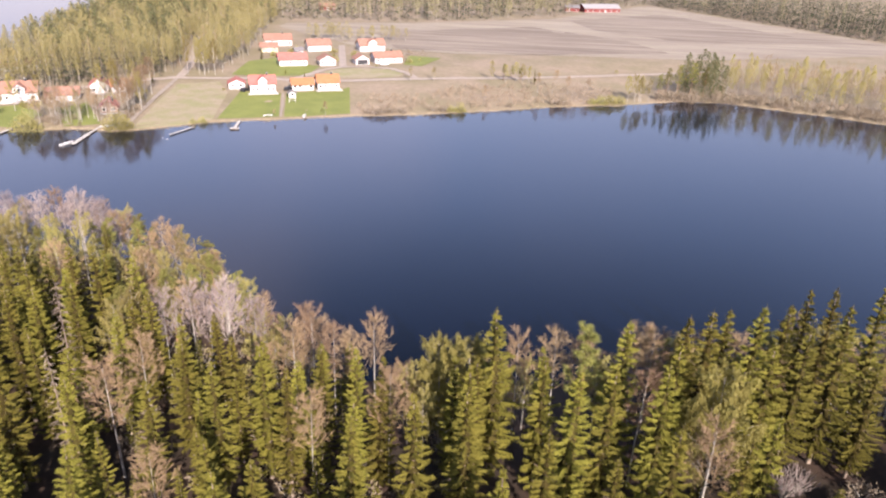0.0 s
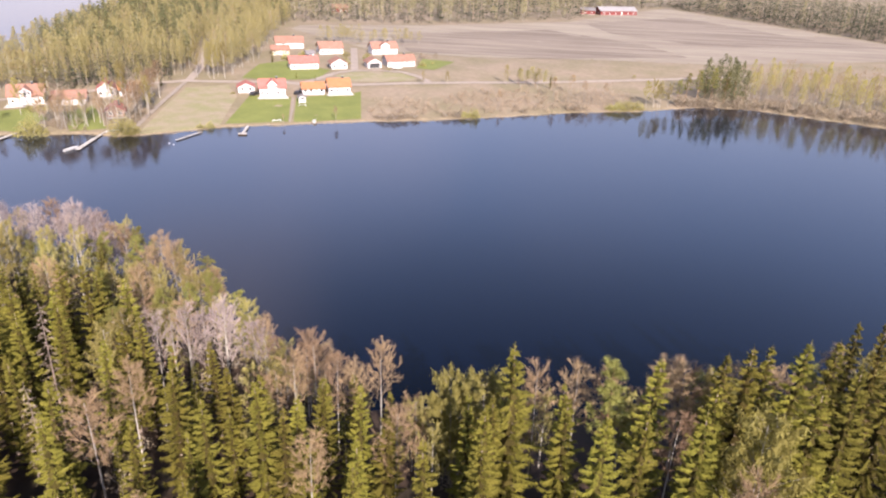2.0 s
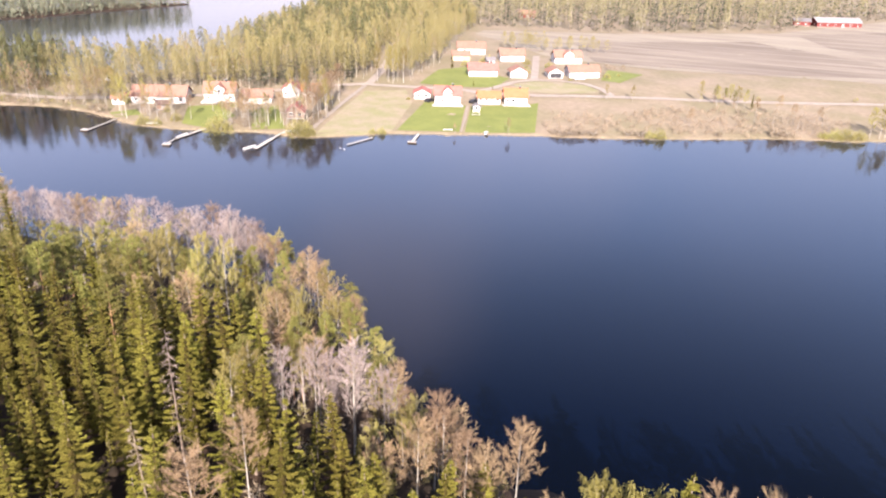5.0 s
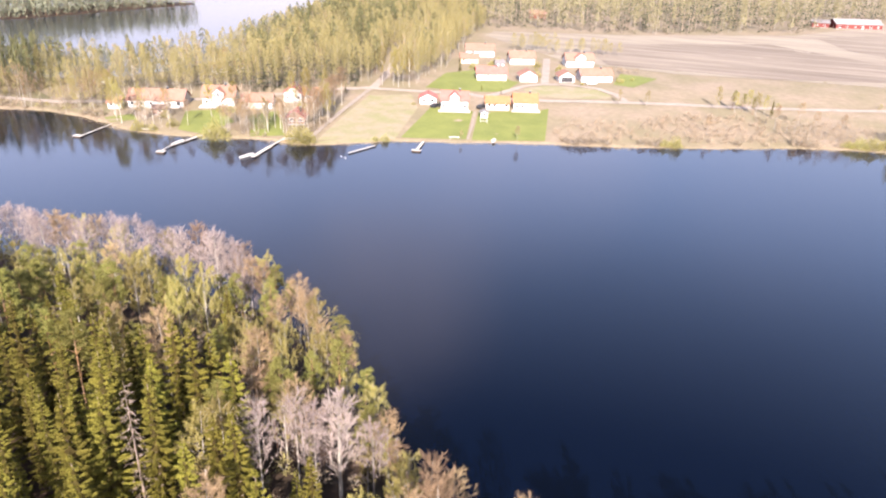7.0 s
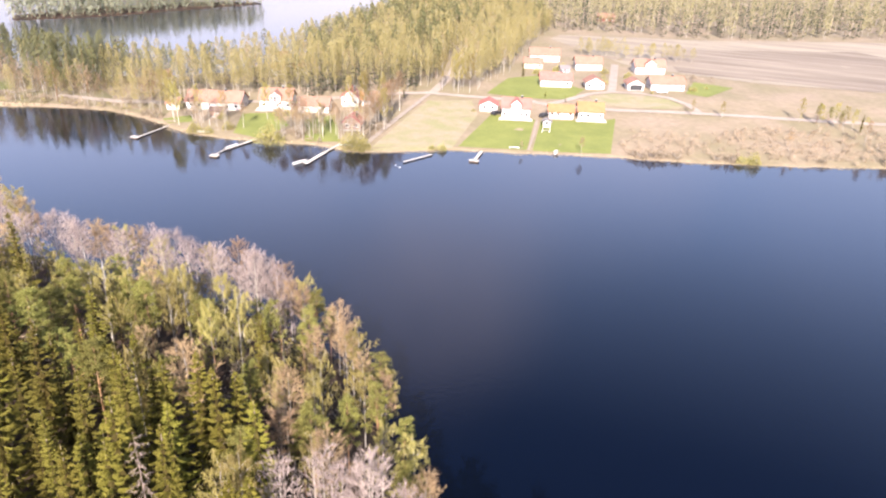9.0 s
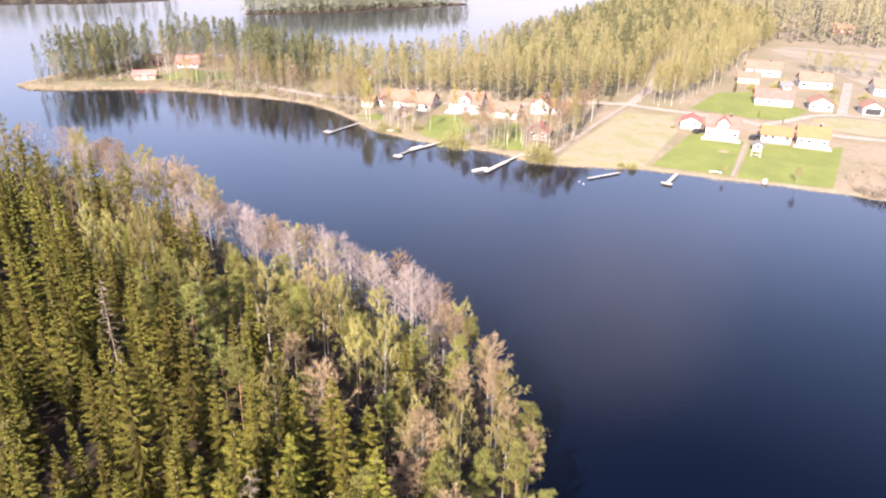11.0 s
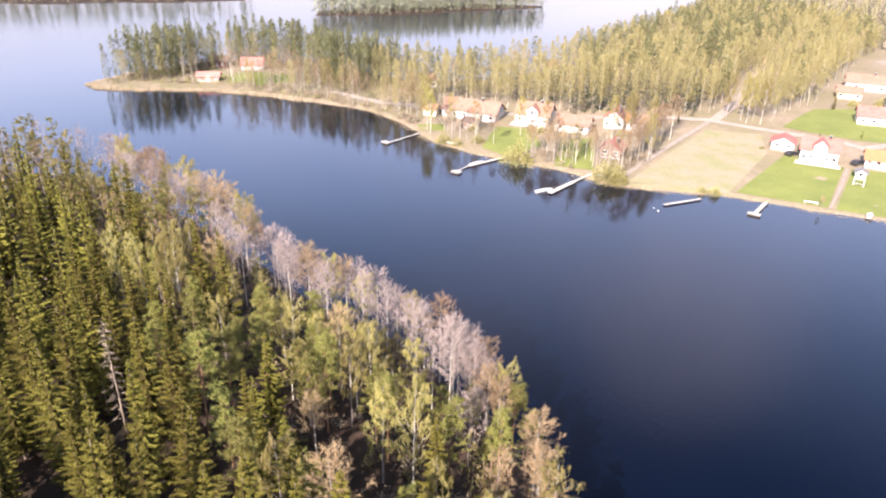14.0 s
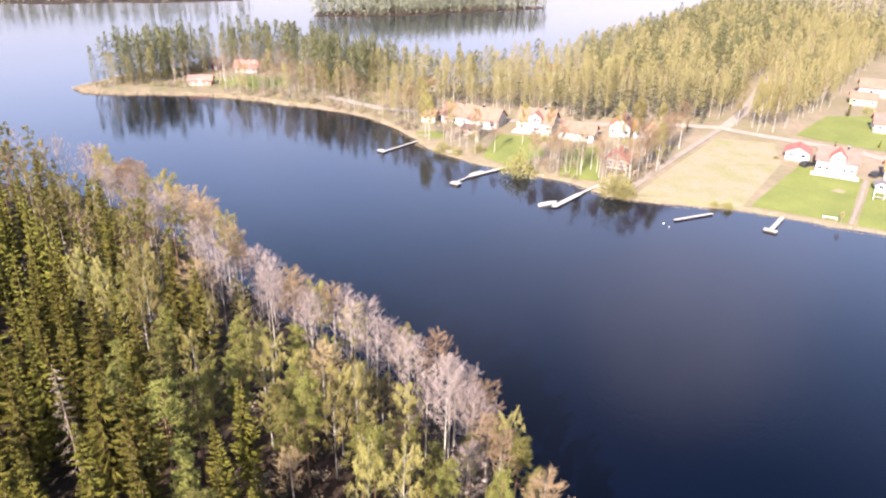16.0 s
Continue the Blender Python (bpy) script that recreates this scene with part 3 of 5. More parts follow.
def plume_shape(seed, height=19.0, radius=1.5, leaves=200, size=0.6, low=0.3, lumps=9, sides=3, full=0.7, hang=1.0, slim=0.6):
    """A tree seen from afar: a thin stem and an uneven oval of leaf sprays from low to the top, in tiers with gaps."""
    rng = random.Random(seed)
    trunk, crown = Shape(), Shape()
    pts, radii = stem(rng, height, 0.0055 * height, 0.025, 3)
    trunk.tube(pts, radii, sides)
    ph = [rng.uniform(0, 6.3) for k in range(lumps)]
    for k in range(leaves):
        t = rng.random() ** 0.9
        tier = int(t * lumps) % lumps
        a = rng.uniform(0, 6.3)
        w = radius * math.sin(math.pi * min(1.0, 0.10 + 0.86 * t ** full)) ** 0.75 * (1 + 0.38 * math.cos(2 * a + ph[tier]))
        r = w * math.sqrt(rng.uniform(0.15, 1.0))
        p = along(pts, low + (1 - low) * t * 0.98) + Vector((math.cos(a) * r, math.sin(a) * r, rng.uniform(-0.3, 0.3)))
        grow = size * rng.uniform(0.6, 1.3)
        way = Vector((math.cos(a) * 0.5 + rng.uniform(-0.4, 0.4), math.sin(a) * 0.5 + rng.uniform(-0.4, 0.4), -hang * rng.uniform(0.4, 1.2))).normalized()
        crown.blade(p - way * (0.3 * grow), p + way * (0.7 * grow), grow * slim, Vector((math.cos(a), math.sin(a), 0.5)) + jitter(rng, 0.7))
    return trunk, crown


def bush_shape(seed, height=2.6, radius=1.8, leaves=160, size=0.4):
    rng = random.Random(seed)
    trunk, crown = Shape(), Shape()
    for k in range(7):
        a = k * 0.9
        trunk.ribbon(Vector((0, 0, 0)), Vector((math.cos(a) * radius * 0.6, math.sin(a) * radius * 0.6, height * 0.75)), 0.05, 0.02, Vector((math.sin(a), -math.cos(a), 0)))
    for k in range(leaves):
        a, q = rng.uniform(0, 6.3), rng.random() ** 0.4
        e = math.asin(rng.random())
        lump = 1 + 0.18 * math.sin(3 * a + seed) + 0.12 * math.sin(5 * e + seed)
        p = Vector((math.cos(a) * math.cos(e) * radius * q, math.sin(a) * math.cos(e) * radius * q, 0.1 + math.sin(e) * height * q)) * lump
        way = (p - Vector((0, 0, height * 0.2))).normalized() + jitter(rng, 0.7)
        crown.blade(p, p + way.normalized() * size * rng.uniform(0.7, 1.4), size * 0.55, jitter(rng, 1.0))
    return trunk, crown


def shrub_shape(seed, height=4.6, radius=2.6, stems=17):
    """Many pale stems fanning from one root, with upright twigs."""
    rng = random.Random(seed)
    trunk, crown = Shape(), Shape()
    for k in range(stems):
        a, r = k * 2.4, radius * math.sqrt((k + 0.5) / stems)
        top = Vector((math.cos(a) * r, math.sin(a) * r, height * rng.uniform(0.7, 1.0) * (1.1 - 0.35 * r / radius)))
        knee = Vector((math.cos(a) * r * 0.35, math.sin(a) * r * 0.35, top.z * 0.45))
        for p, q, w0, w1 in ((Vector((0, 0, 0)), knee, 0.07, 0.05), (knee, top, 0.05, 0.02)):
            trunk.ribbon(p, q, w0, w1, Vector((math.sin(a), -math.cos(a), 0.1)))
            trunk.ribbon(p, q, w0, w1, Vector((math.cos(a), math.sin(a), 0.1)))
        for j in range(14):
            p = knee.lerp(top, rng.uniform(0.0, 0.95))
            end = p + (Vector((0, 0, 1.1)) + jitter(rng, 0.7)) * rng.uniform(0.4, 1.0)
            crown.ribbon(p, end, 0.028, 0.010, jitter(rng, 1.0))
            fork = p.lerp(end, 0.5)
            crown.ribbon(fork, fork + (Vector((0, 0, 0.9)) + jitter(rng, 0.8)) * rng.uniform(0.3, 0.6), 0.018, 0.008, jitter(rng, 1.0))
    return trunk, crown


TREE_LOOK = {
    "spruce": ("spruce", SPRUCE_BARK, SPRUCE, "tall green spruce with drooping boughs in the forest"),
    "birch": ("birch", BIRCH_BARK, BIRCH_LEAF, "slender white-stemmed birch with fresh yellow-green leaves"),
    "broad": ("broad_birch", BIRCH_BARK, BROAD_LEAF, "broad leafing birch with a full yellow-green crown"),
    "bud": ("bare_birch", BIRCH_BARK, BUD_TWIG, "leafless birch with reddish-brown twigs and pale stem"),
    "snag": ("dead_spruce", SPRUCE_BARK, SPRUCE_BARK, "dead grey spruce with bare drooping twigs"),
    "aspen": ("bare_aspen", BIRCH_BARK, GREY_TWIG, "leafless pale grey aspen at the water's edge"),
    "pine": ("pine", PINE_BARK, PINE, "pine with orange-brown stem and clumped green needles"),
    "shrub": ("pale_shrub", BIRCH_BARK, GREY_TWIG, "leafless pale many-stemmed shrub on the forest floor"),
    "bush": ("willow_bush", BIRCH_BARK, WILLOW_LEAF, "rounded yellow-green willow bush on the shore"),
    "brush": ("brown_bush", BIRCH_BARK, SCRUB, "leafless brown bush on the shore"),
}


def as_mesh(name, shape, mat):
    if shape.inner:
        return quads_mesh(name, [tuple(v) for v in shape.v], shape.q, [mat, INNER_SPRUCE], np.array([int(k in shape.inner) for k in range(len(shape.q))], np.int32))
    return quads_mesh(name, [tuple(v) for v in shape.v], shape.q, mat)


models = {}


def tree_model(kind, shape_pair, own=None):
    """Keeps the two meshes of a tree for planting."""
    _, bark, leaf, _ = TREE_LOOK[kind]
    models.setdefault(kind, []).append([as_mesh("trunk", shape_pair[0], bark), as_mesh("crown", shape_pair[1], own or leaf), None])


def plant(kind, x, y, scale=1.0, pick=None, group="", wide=1.0, turn=None, lean=0.0, label=""):
    """One tree or bush as a thing of its own."""
    name, bark, leaf, text = TREE_LOOK[kind]
    options = models[kind]
    k = int(abs(x * 7 + y * 13)) if pick is None else pick
    if kind == "spruce":  # the plainer ones, with shade in their colour, stand farther off
        k = k % 6 if -66 < x < 36 and y < 100 else 6 + k % 4
    option = options[k % len(options)]
    a = (x * 37.7 + y * 91.3) % 360 if turn is None else turn
    m = pose(x, y, float(ground_z(x, y)) - 0.05, lean, 0, a) @ Matrix.Diagonal((scale * wide, scale * wide, scale, 1))
    if option[2] is None:
        ob = new(name)
        tagged(ob, label or text, name.replace("_", " "), group or name.replace("_", " ") + " trees")
        part("trunk", option[0], None, ob)
        part("crown", option[1], None, ob)
        ob.matrix_basis = m
        option[2] = ob
        return ob
    ob = option[2].copy()
    scene.collection.objects.link(ob)
    for child in option[2].children:
        c = child.copy()
        scene.collection.objects.link(c)
        c.parent = ob
    ob.matrix_basis = m
    return tagged(ob, label or text, "", group)


def woods(name, kind, shapes, places, label, low=0.8, high=1.2, wide=1.0, leaf=None):
    """Many trees too alike and too many to count, joined."""
    if not len(places):
        return
    _, bark, own, _ = TREE_LOOK[kind]
    rng = np.random.RandomState(len(places))
    packs = []
    for t, c in shapes:
        v = np.array([tuple(p) for p in t.v + c.v], np.float32)
        q = np.array(t.q + [tuple(i + len(t.v) for i in f) for f in c.q], np.int32)
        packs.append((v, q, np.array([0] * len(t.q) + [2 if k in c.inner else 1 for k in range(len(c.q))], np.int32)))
    vs, qs, ms, k = [], [], [], 0
    places = np.asarray(places, float)
    z = ground_z(places[:, 0], places[:, 1])
    for n, (x, y) in enumerate(places):
        v, q, m = packs[rng.randint(len(packs))]
        a, s = rng.uniform(0, 6.28), rng.uniform(low, high)
        w = s * wide * rng.uniform(0.88, 1.12)
        ca, sa = math.cos(a) * w, math.sin(a) * w
        vs.append(np.stack([x + v[:, 0] * ca - v[:, 1] * sa, y + v[:, 0] * sa + v[:, 1] * ca, z[n] - 0.05 + v[:, 2] * s], 1))
        qs.append(q + k)
        ms.append(m)
        k += len(v)
    ob = new(name, quads_mesh(name, np.concatenate(vs), np.concatenate(qs), [bark, leaf or own, INNER_SPRUCE if leaf in (None, SHADE_SPRUCE) else leaf], np.concatenate(ms)))
    return tagged(ob, label, "forest", kind="stuff")


def scatter(outline, gap, seed, keep=None):
    """Points about gap apart inside an outline, uneven."""
    rng = np.random.RandomState(seed)
    o = np.array(outline)
    (x0, y0), (x1, y1) = o.min(0), o.max(0)
    xs, ys = np.arange(x0, x1, gap), np.arange(y0, y1, gap)
    g = np.stack(np.meshgrid(xs, ys), -1).reshape(-1, 2)
    g = g + rng.uniform(-0.46, 0.46, g.shape) * gap
    g = g[inland(g, [tuple(p) for p in outline]) > 0]
    return g if keep is None else g[keep(g)]


def apart_from(points, others, gap):
    if not len(others):
        return points
    o = np.asarray(others, float)[:, :2]
    d = np.hypot(points[:, None, 0] - o[None, :, 0], points[:, None, 1] - o[None, :, 1]).min(1)
    return points[d > gap]


for s in range(6):
    tree_model("spruce", spruce_shape(s, 22, 2.55 + 0.14 * s, 1.12, 7, 10, 0.10, 6, 0.85))
for s in range(4):
    tree_model("spruce", spruce_shape(200 + s, 22, 2.9 + 0.2 * s, 1.08, 7, 8, 0.10, 4, 0.9, 0.93), SHADE_SPRUCE)
tree_model("snag", bare_shape(18, 21, 1.5, 60, 12, 0.02, 0.15, -0.3, 0.9))
tree_model("broad", birch_shape(17, 17.0, 3.3, 11000, 0.2, 0.20, 30, 6, 26))
for s in range(4):
    tree_model("birch", birch_shape(10 + s, 17.5, 2.7, 2500, 0.18, 0.26, 19, 6, 14))
    tree_model("bud", bare_shape(20 + s, 17, 2.2, 24, 19, 0.016, 0.42, 1.15, 0.25, 6, 7))
    tree_model("aspen", bare_shape(30 + s, 19, 2.7, 28, 21, 0.012, 0.30, 1.35, 0.05, 6, 6))
    tree_model("pine", pine_shape(40 + s, 18.0, 2.3, 160, 24, 0.36, 26, 0.62))
for s in range(2):
    tree_model("shrub", shrub_shape(170 + s))
for s in range(3):
    tree_model("bush", bush_shape(50 + s, 2.6, 1.8, 1300, 0.24))
    tree_model("brush", bush_shape(60 + s, 2.2, 1.7, 360, 0.32))

# ---- far shore: ground covers and roads ----
drape("lawn", [(-108, 268), (-103, 231), (-83, 239), (-92, 270.5)], LAWN, "bright green mown lawn in front of the white house", "lawn", 6)
drape("lawn", [(-90, 271), (-81.2, 239.5), (-59, 249.5), (-67.5, 287), (-70, 283)], LAWN, "bright green lawn in front of the orange-roofed house", "lawn", 6)
drape("lawn", [(-121, 293), (-125, 325), (-116, 338), (-93, 323), (-89.5, 322), (-89.5, 303), (-99, 297.5)], LAWN, "green lawn below the red-roofed house", "lawn", 6)
drape("lawn", [(-52, 338), (-53, 364), (-36, 361), (-43, 336)], LAWN, "green lawn beside the long garage", "lawn", 6)
drape("lawn", [(-184, 223), (-174, 230), (-161, 220), (-161, 205), (-172, 205)], LAWN, "green garden lawn sloping to the lake", "lawn", 6)
drape("lawn", [(-161, 228), (-155, 238), (-137, 215), (-147, 210)], LAWN, "green garden lawn by the long jetty", "lawn", 6)
drape("lawn", [(-205, 206), (-199, 213), (-192, 208), (-199, 203)], LAWN, "small green lawn by the shore", "lawn", 6)
drape("heath", [(-206, 207), (-233, 207.5), (-256, 199), (-280, 187.5), (-297, 173), (-311, 155), (-323, 144), (-332, 145), (-343, 163), (-350, 192), (-345, 219), (-320, 236), (-290, 243), (-262, 225), (-236, 214), (-214, 222)], HEATH, "mossy brown-green ground under the cape's trees", "ground", 8, 0.06)
drape("lawn", [(-316, 178), (-290, 190), (-285, 206), (-300, 214), (-312, 195)], LAWN, "green lawn round the cottages on the cape", "lawn", 6)
drape("verge", [(-84.5, 311), (-79, 320.5), (-68, 325), (-56, 323.5), (-49, 317), (-50, 312), (-65, 303.5), (-80, 301.5)], VERGE, "olive spring grass inside the road loop", "verge", 6)
drape("meadow", [(-112, 265), (-104, 229), (-111, 222), (-125, 213), (-131, 243), (-136, 272), (-122, 281)], VERGE, "rough pale green building plot", "meadow", 6)
drape("stubble", [(-150, 450), (-84, 384), (-30, 378), (39, 392), (106, 398), (222, 446), (250, 500), (125, 705), (31, 562), (-65, 500), (-150, 470)], STUBBLE, "pale stubble field", "field", 12)
drape("field", [(-86, 444), (12.5, 507), (72, 459), (90, 416), (12, 388), (-63, 384)], SOIL, "bare ploughed grey-brown field", "field", 10, 0.2)
drape("field", [(42, 556), (126, 630), (197, 516), (246, 494), (106, 468), (56, 505)], SOIL, "bare ploughed field beyond the stubble", "field", 10, 0.2)
drape("road", strip([(-262, 208), (-236, 214), (-214, 225), (-189, 238), (-173, 250.5), (-150, 274), (-141, 281.5), (-130, 284), (-121, 286.5), (-102, 292), (-91, 290.5), (-70, 297.5), (-44, 309), (-22, 317), (-2, 324), (27, 335), (54, 347), (110, 370)], 3.4), GRAVEL, "pale gravel road along the shore", "road", 5, 0.16)
drape("road", strip([(-94, 292), (-88.5, 306), (-85, 315.5), (-78.6, 323), (-68.3, 327), (-56, 325.5), (-48, 319.5), (-42.5, 311)], 3.0), GRAVEL, "pale gravel loop road between the houses", "road", 5, 0.2)
drape("lane", strip([(-78.9, 324), (-84.4, 347), (-93.6, 385)], 3.4), GRAVEL, "straight gravel lane to the upper houses", "road", 5, 0.24)
drape("lane", strip([(-139.5, 282), (-142.5, 295), (-147, 311), (-156, 335), (-170, 370)], 3.4), GRAVEL, "gravel lane leading into the forest", "road", 5, 0.2)
drape("lane", strip([(-140, 281), (-136, 257), (-133, 240), (-130, 224), (-127.5, 213)], 1.8), DIRT, "grey dirt track down to the water", "road", 5, 0.2)
drape("lane", strip([(-91, 270), (-86, 253), (-82.4, 239)], 0.8), DIRT, "worn dirt path between the lawns", "path", 5, 0.24)


# ---- houses ----
def slab(bm, a, b, c, d, thick):
    """A sloping slab over the four corners, thickened upwards."""
    low = [bm.verts.new(p) for p in (a, b, c, d)]
    up = (Vector(b) - Vector(a)).cross(Vector(d) - Vector(a)).normalized() * thick
    top = [bm.verts.new(Vector(p) + up) for p in (a, b, c, d)]
    for f in (low[::-1], top, *[(low[i], low[(i + 1) % 4], top[(i + 1) % 4], top[i]) for i in range(4)]):
        bm.faces.new(f)


def prism(bm, x0, x1, y0, y1, z0, wall, rise, along_x=True):
    """Walls with two gables."""
    if along_x:
        ends = [[(x, y0, z0), (x, y1, z0), (x, y1, wall), (x, (y0 + y1) / 2, wall + rise), (x, y0, wall)] for x in (x0, x1)]
    else:
        ends = [[(x0, y, z0), (x1, y, z0), (x1, y, wall), ((x0 + x1) / 2, y, wall + rise), (x0, y, wall)] for y in (y0, y1)]
    a, b = [[bm.verts.new(p) for p in e] for e in ends]
    bm.faces.new(a)
    bm.faces.new(b[::-1])
    for i in range(5):
        bm.faces.new((a[i], a[(i + 1) % 5], b[(i + 1) % 5], b[i]))
    bmesh.ops.recalc_face_normals(bm, faces=bm.faces[:])


def roof_halves(parent, x0, x1, y0, y1, wall, rise, mat, along_x=True, over=0.55, thick=0.16, lift=0.03):
    for side in (0, 1):
        bm = bmesh.new()
        if along_x:
            mid, e = (y0 + y1) / 2, (y0 if side == 0 else y1)
            slope = rise / abs(mid - e)
            out = e + (-over if side == 0 else over)
            za, zr = wall - over * slope + lift, wall + rise + lift
            p = [(x0 - over, out, za), (x1 + over, out, za), (x1 + over, mid, zr), (x0 - over, mid, zr)]
        else:
            mid, e = (x0 + x1) / 2, (x0 if side == 0 else x1)
            slope = rise / abs(mid - e)
            out = e + (-over if side == 0 else over)
            za, zr = wall - over * slope + lift, wall + rise + lift
            p = [(out, y1 + over, za), (out, y0 - over, za), (mid, y0 - over, zr), (mid, y1 + over, zr)]
        if (Vector(p[1]) - Vector(p[0])).cross(Vector(p[3]) - Vector(p[0])).z < 0:
            p = [p[1], p[0], p[3], p[2]]
        slab(bm, *p, thick)
        part("roof", bm, mat, parent)


def opening(parent, name, x, y, z, w, h, facing):
    """A framed window or door set on a wall; facing: 0 lake side, 1 far side, 2 left end, 3 right end."""
    turn = (0, 180, -90, 90)[facing]
    bm = bmesh.new()
    t = 0.12
    for a in ((-w / 2, -w / 2 + t, 0, h), (w / 2 - t, w / 2, 0, h), (-w / 2 + t, w / 2 - t, 0, t), (-w / 2 + t, w / 2 - t, h - t, h), (-0.03, 0.03, t, h - t)):
        box(bm, a[0], -0.07, a[2], a[1], 0.05, a[3])
    ob = part(name, bm, WHITE_TRIM, parent)
    ob.matrix_basis = pose(x, y, z, 0, 0, turn)
    bm = bmesh.new()
    box(bm, -w / 2 + t * 0.9, -0.03, t * 0.9, w / 2 - t * 0.9, 0.04, h - t * 0.9)
    part("pane" if name == "window" else "door_leaf", bm, GLASS if name == "window" else WOOD_GREY, ob)


HOUSE_SPOTS = []


def house(label, left, right, depth, wall, rise, roof, walls, gable=False, rows=1, windows=3, chimney=True, dormer=False, porch=False, name="house", category="house", carport=False):
    left, right = Vector(left), Vector(right)
    inset = (right - left).normalized() * min(0.55, 0.06 * (right - left).length)
    left, right = left + inset, right - inset
    way = right - left
    w = way.length
    a = math.degrees(math.atan2(way.y, way.x))
    mid = (left + right) / 2 + Vector((-way.y, way.x)).normalized() * depth / 2
    HOUSE_SPOTS.append((mid.x, mid.y, max(w, depth) / 2 + 3))
    z = float(ground_z(mid.x, mid.y))
    ob = tagged(new(name), label, category, "houses on the far shore")
    ob.matrix_basis = pose(left.x, left.y, z, 0, 0, a)
    bm = bmesh.new()
    prism(bm, 0, w, 0, depth, 0.25, wall, rise, not gable)
    part("wall", bm, walls, ob)
    bm = bmesh.new()
    box(bm, 0.05, 0.05, -1.2, w - 0.05, depth - 0.05, 0.3)
    part("plinth", bm, CONCRETE, ob)
    roof_halves(ob, 0, w, 0, depth, wall, rise, roof, not gable)
    for r in range(rows):
        zz = 0.95 + 2.7 * r
        for k in range(windows):
            x = w * (k + 0.5) / windows
            if gable and r == 1 and rows > 1 and windows > 2 and k in (0, windows - 1):
                continue
            door = r == 0 and k == windows // 2 and windows > 2
            opening(ob, "door" if door else "window", x, -0.01, 0.3 if door else zz, 1.3, 2.1 if door else 1.25, 0)
        for facing, x in ((2, -0.01), (3, w + 0.01)):
            for k in range(2):
                opening(ob, "window", x, depth * (0.3 + 0.4 * k), zz, 1.1, 1.25, facing)
    if carport:
        bm = bmesh.new()
        box(bm, w * 0.12, -0.06, 0.3, w * 0.88, -0.01, 2.4)
        part("garage_opening", bm, DARK, ob, "dark panel standing in for the shade inside the garage")
    if chimney:
        bm = bmesh.new()
        box(bm, w * 0.66, depth * 0.5 - 0.35, wall + rise * 0.6, w * 0.66 + 0.7, depth * 0.5 + 0.35, wall + rise + 0.9)
        c = part("chimney", bm, DARK, ob)
        bm = bmesh.new()
        box(bm, w * 0.66 - 0.06, depth * 0.5 - 0.41, wall + rise + 0.9, w * 0.66 + 0.76, depth * 0.5 + 0.41, wall + rise + 1.0)
        part("chimney_cap", bm, CONCRETE, c)
    if dormer:
        d0, d1 = w * 0.33, w * 0.67
        bm = bmesh.new()
        prism(bm, d0, d1, -0.5, depth * 0.45, 0.3, wall + 1.5, 1.5, False)
        dm = part("dormer", bm, walls, ob)
        roof_halves(dm, d0, d1, -0.5, depth * 0.45, wall + 1.5, 1.5, roof, False, 0.4)
        for k in range(3):
            opening(ob, "window", d0 + (d1 - d0) * (k + 0.5) / 3, -0.52, wall + 0.2, 0.9, 1.2, 0)
    if porch:
        bm = bmesh.new()
        box(bm, -1.0, -3.0, 0.0, w + 1.0, -0.1, 0.28)
        part("terrace", bm, WOOD_GREY, ob)
        for k in range(4):
            bm = bmesh.new()
            box(bm, w * k / 3 - 0.06, -2.9, 0.28, w * k / 3 + 0.06, -2.78, 1.2)
            part("terrace_post", bm, WHITE_TRIM, ob)
        bm = bmesh.new()
        box(bm, -0.06, -2.9, 1.2, w + 0.06, -2.78, 1.28)
        part("terrace_rail", bm, WHITE_TRIM, ob)
    return ob


house("white two-storey wooden house with red tiled roof and front gable", (-103.4, 265.6), (-93.3, 269.6), 8.5, 3.7, 2.7, RED_TILE, WHITE_WALL, rows=1, windows=5, dormer=True, porch=True)
house("white garage with red tiled roof beside the white house", (-113.6, 269.4), (-107, 272), 6, 2.4, 1.5, RED_TILE, WHITE_WALL, windows=2, chimney=False, name="garage", category="garage", gable=True)
house("white house wing with bright orange tiled roof", (-79.3, 278.4), (-70.2, 282.0), 8.5, 3.0, 2.5, ORANGE_TILE, WHITE_WALL, windows=4, porch=True)
house("low white house with bright orange tiled roof", (-88.9, 274.4), (-79.9, 278.1), 7, 2.4, 1.9, ORANGE_TILE, WHITE_WALL, windows=4, chimney=False)
house("small white garden shed on the lawn", (-86.6, 263.5), (-84.1, 264.5), 2.4, 2.1, 0.7, GREY_ROOF, WHITE_WALL, windows=1, chimney=False, name="shed", category="shed", gable=True)
house("white house with deep red tiled roof above the road", (-107.3, 315.9), (-94.8, 322.0), 8, 3.0, 2.5, RED_TILE, WHITE_WALL, windows=4)
house("white cottage with pinkish tiled roof and front gable", (-89.9, 322.5), (-82.3, 326.2), 7, 2.8, 2.0, BROWN_TILE, WHITE_WALL, windows=3, gable=True, chimney=False)
house("white carport with faded orange roof and a dark panel as its open front", (-74.2, 329.8), (-67.6, 333.2), 7, 2.7, 1.9, BROWN_TILE, WHITE_WALL, windows=0, gable=True, chimney=False, carport=True, name="carport", category="garage")
house("long white house with faded orange tiled roof", (-66.0, 335.3), (-52.9, 342.6), 8, 2.9, 2.3, BROWN_TILE, WHITE_WALL, windows=5)
house("white house with pale orange tiled roof uphill", (-105.9, 359.8), (-94.3, 366.0), 8, 3.2, 2.6, BROWN_TILE, WHITE_WALL, windows=4)
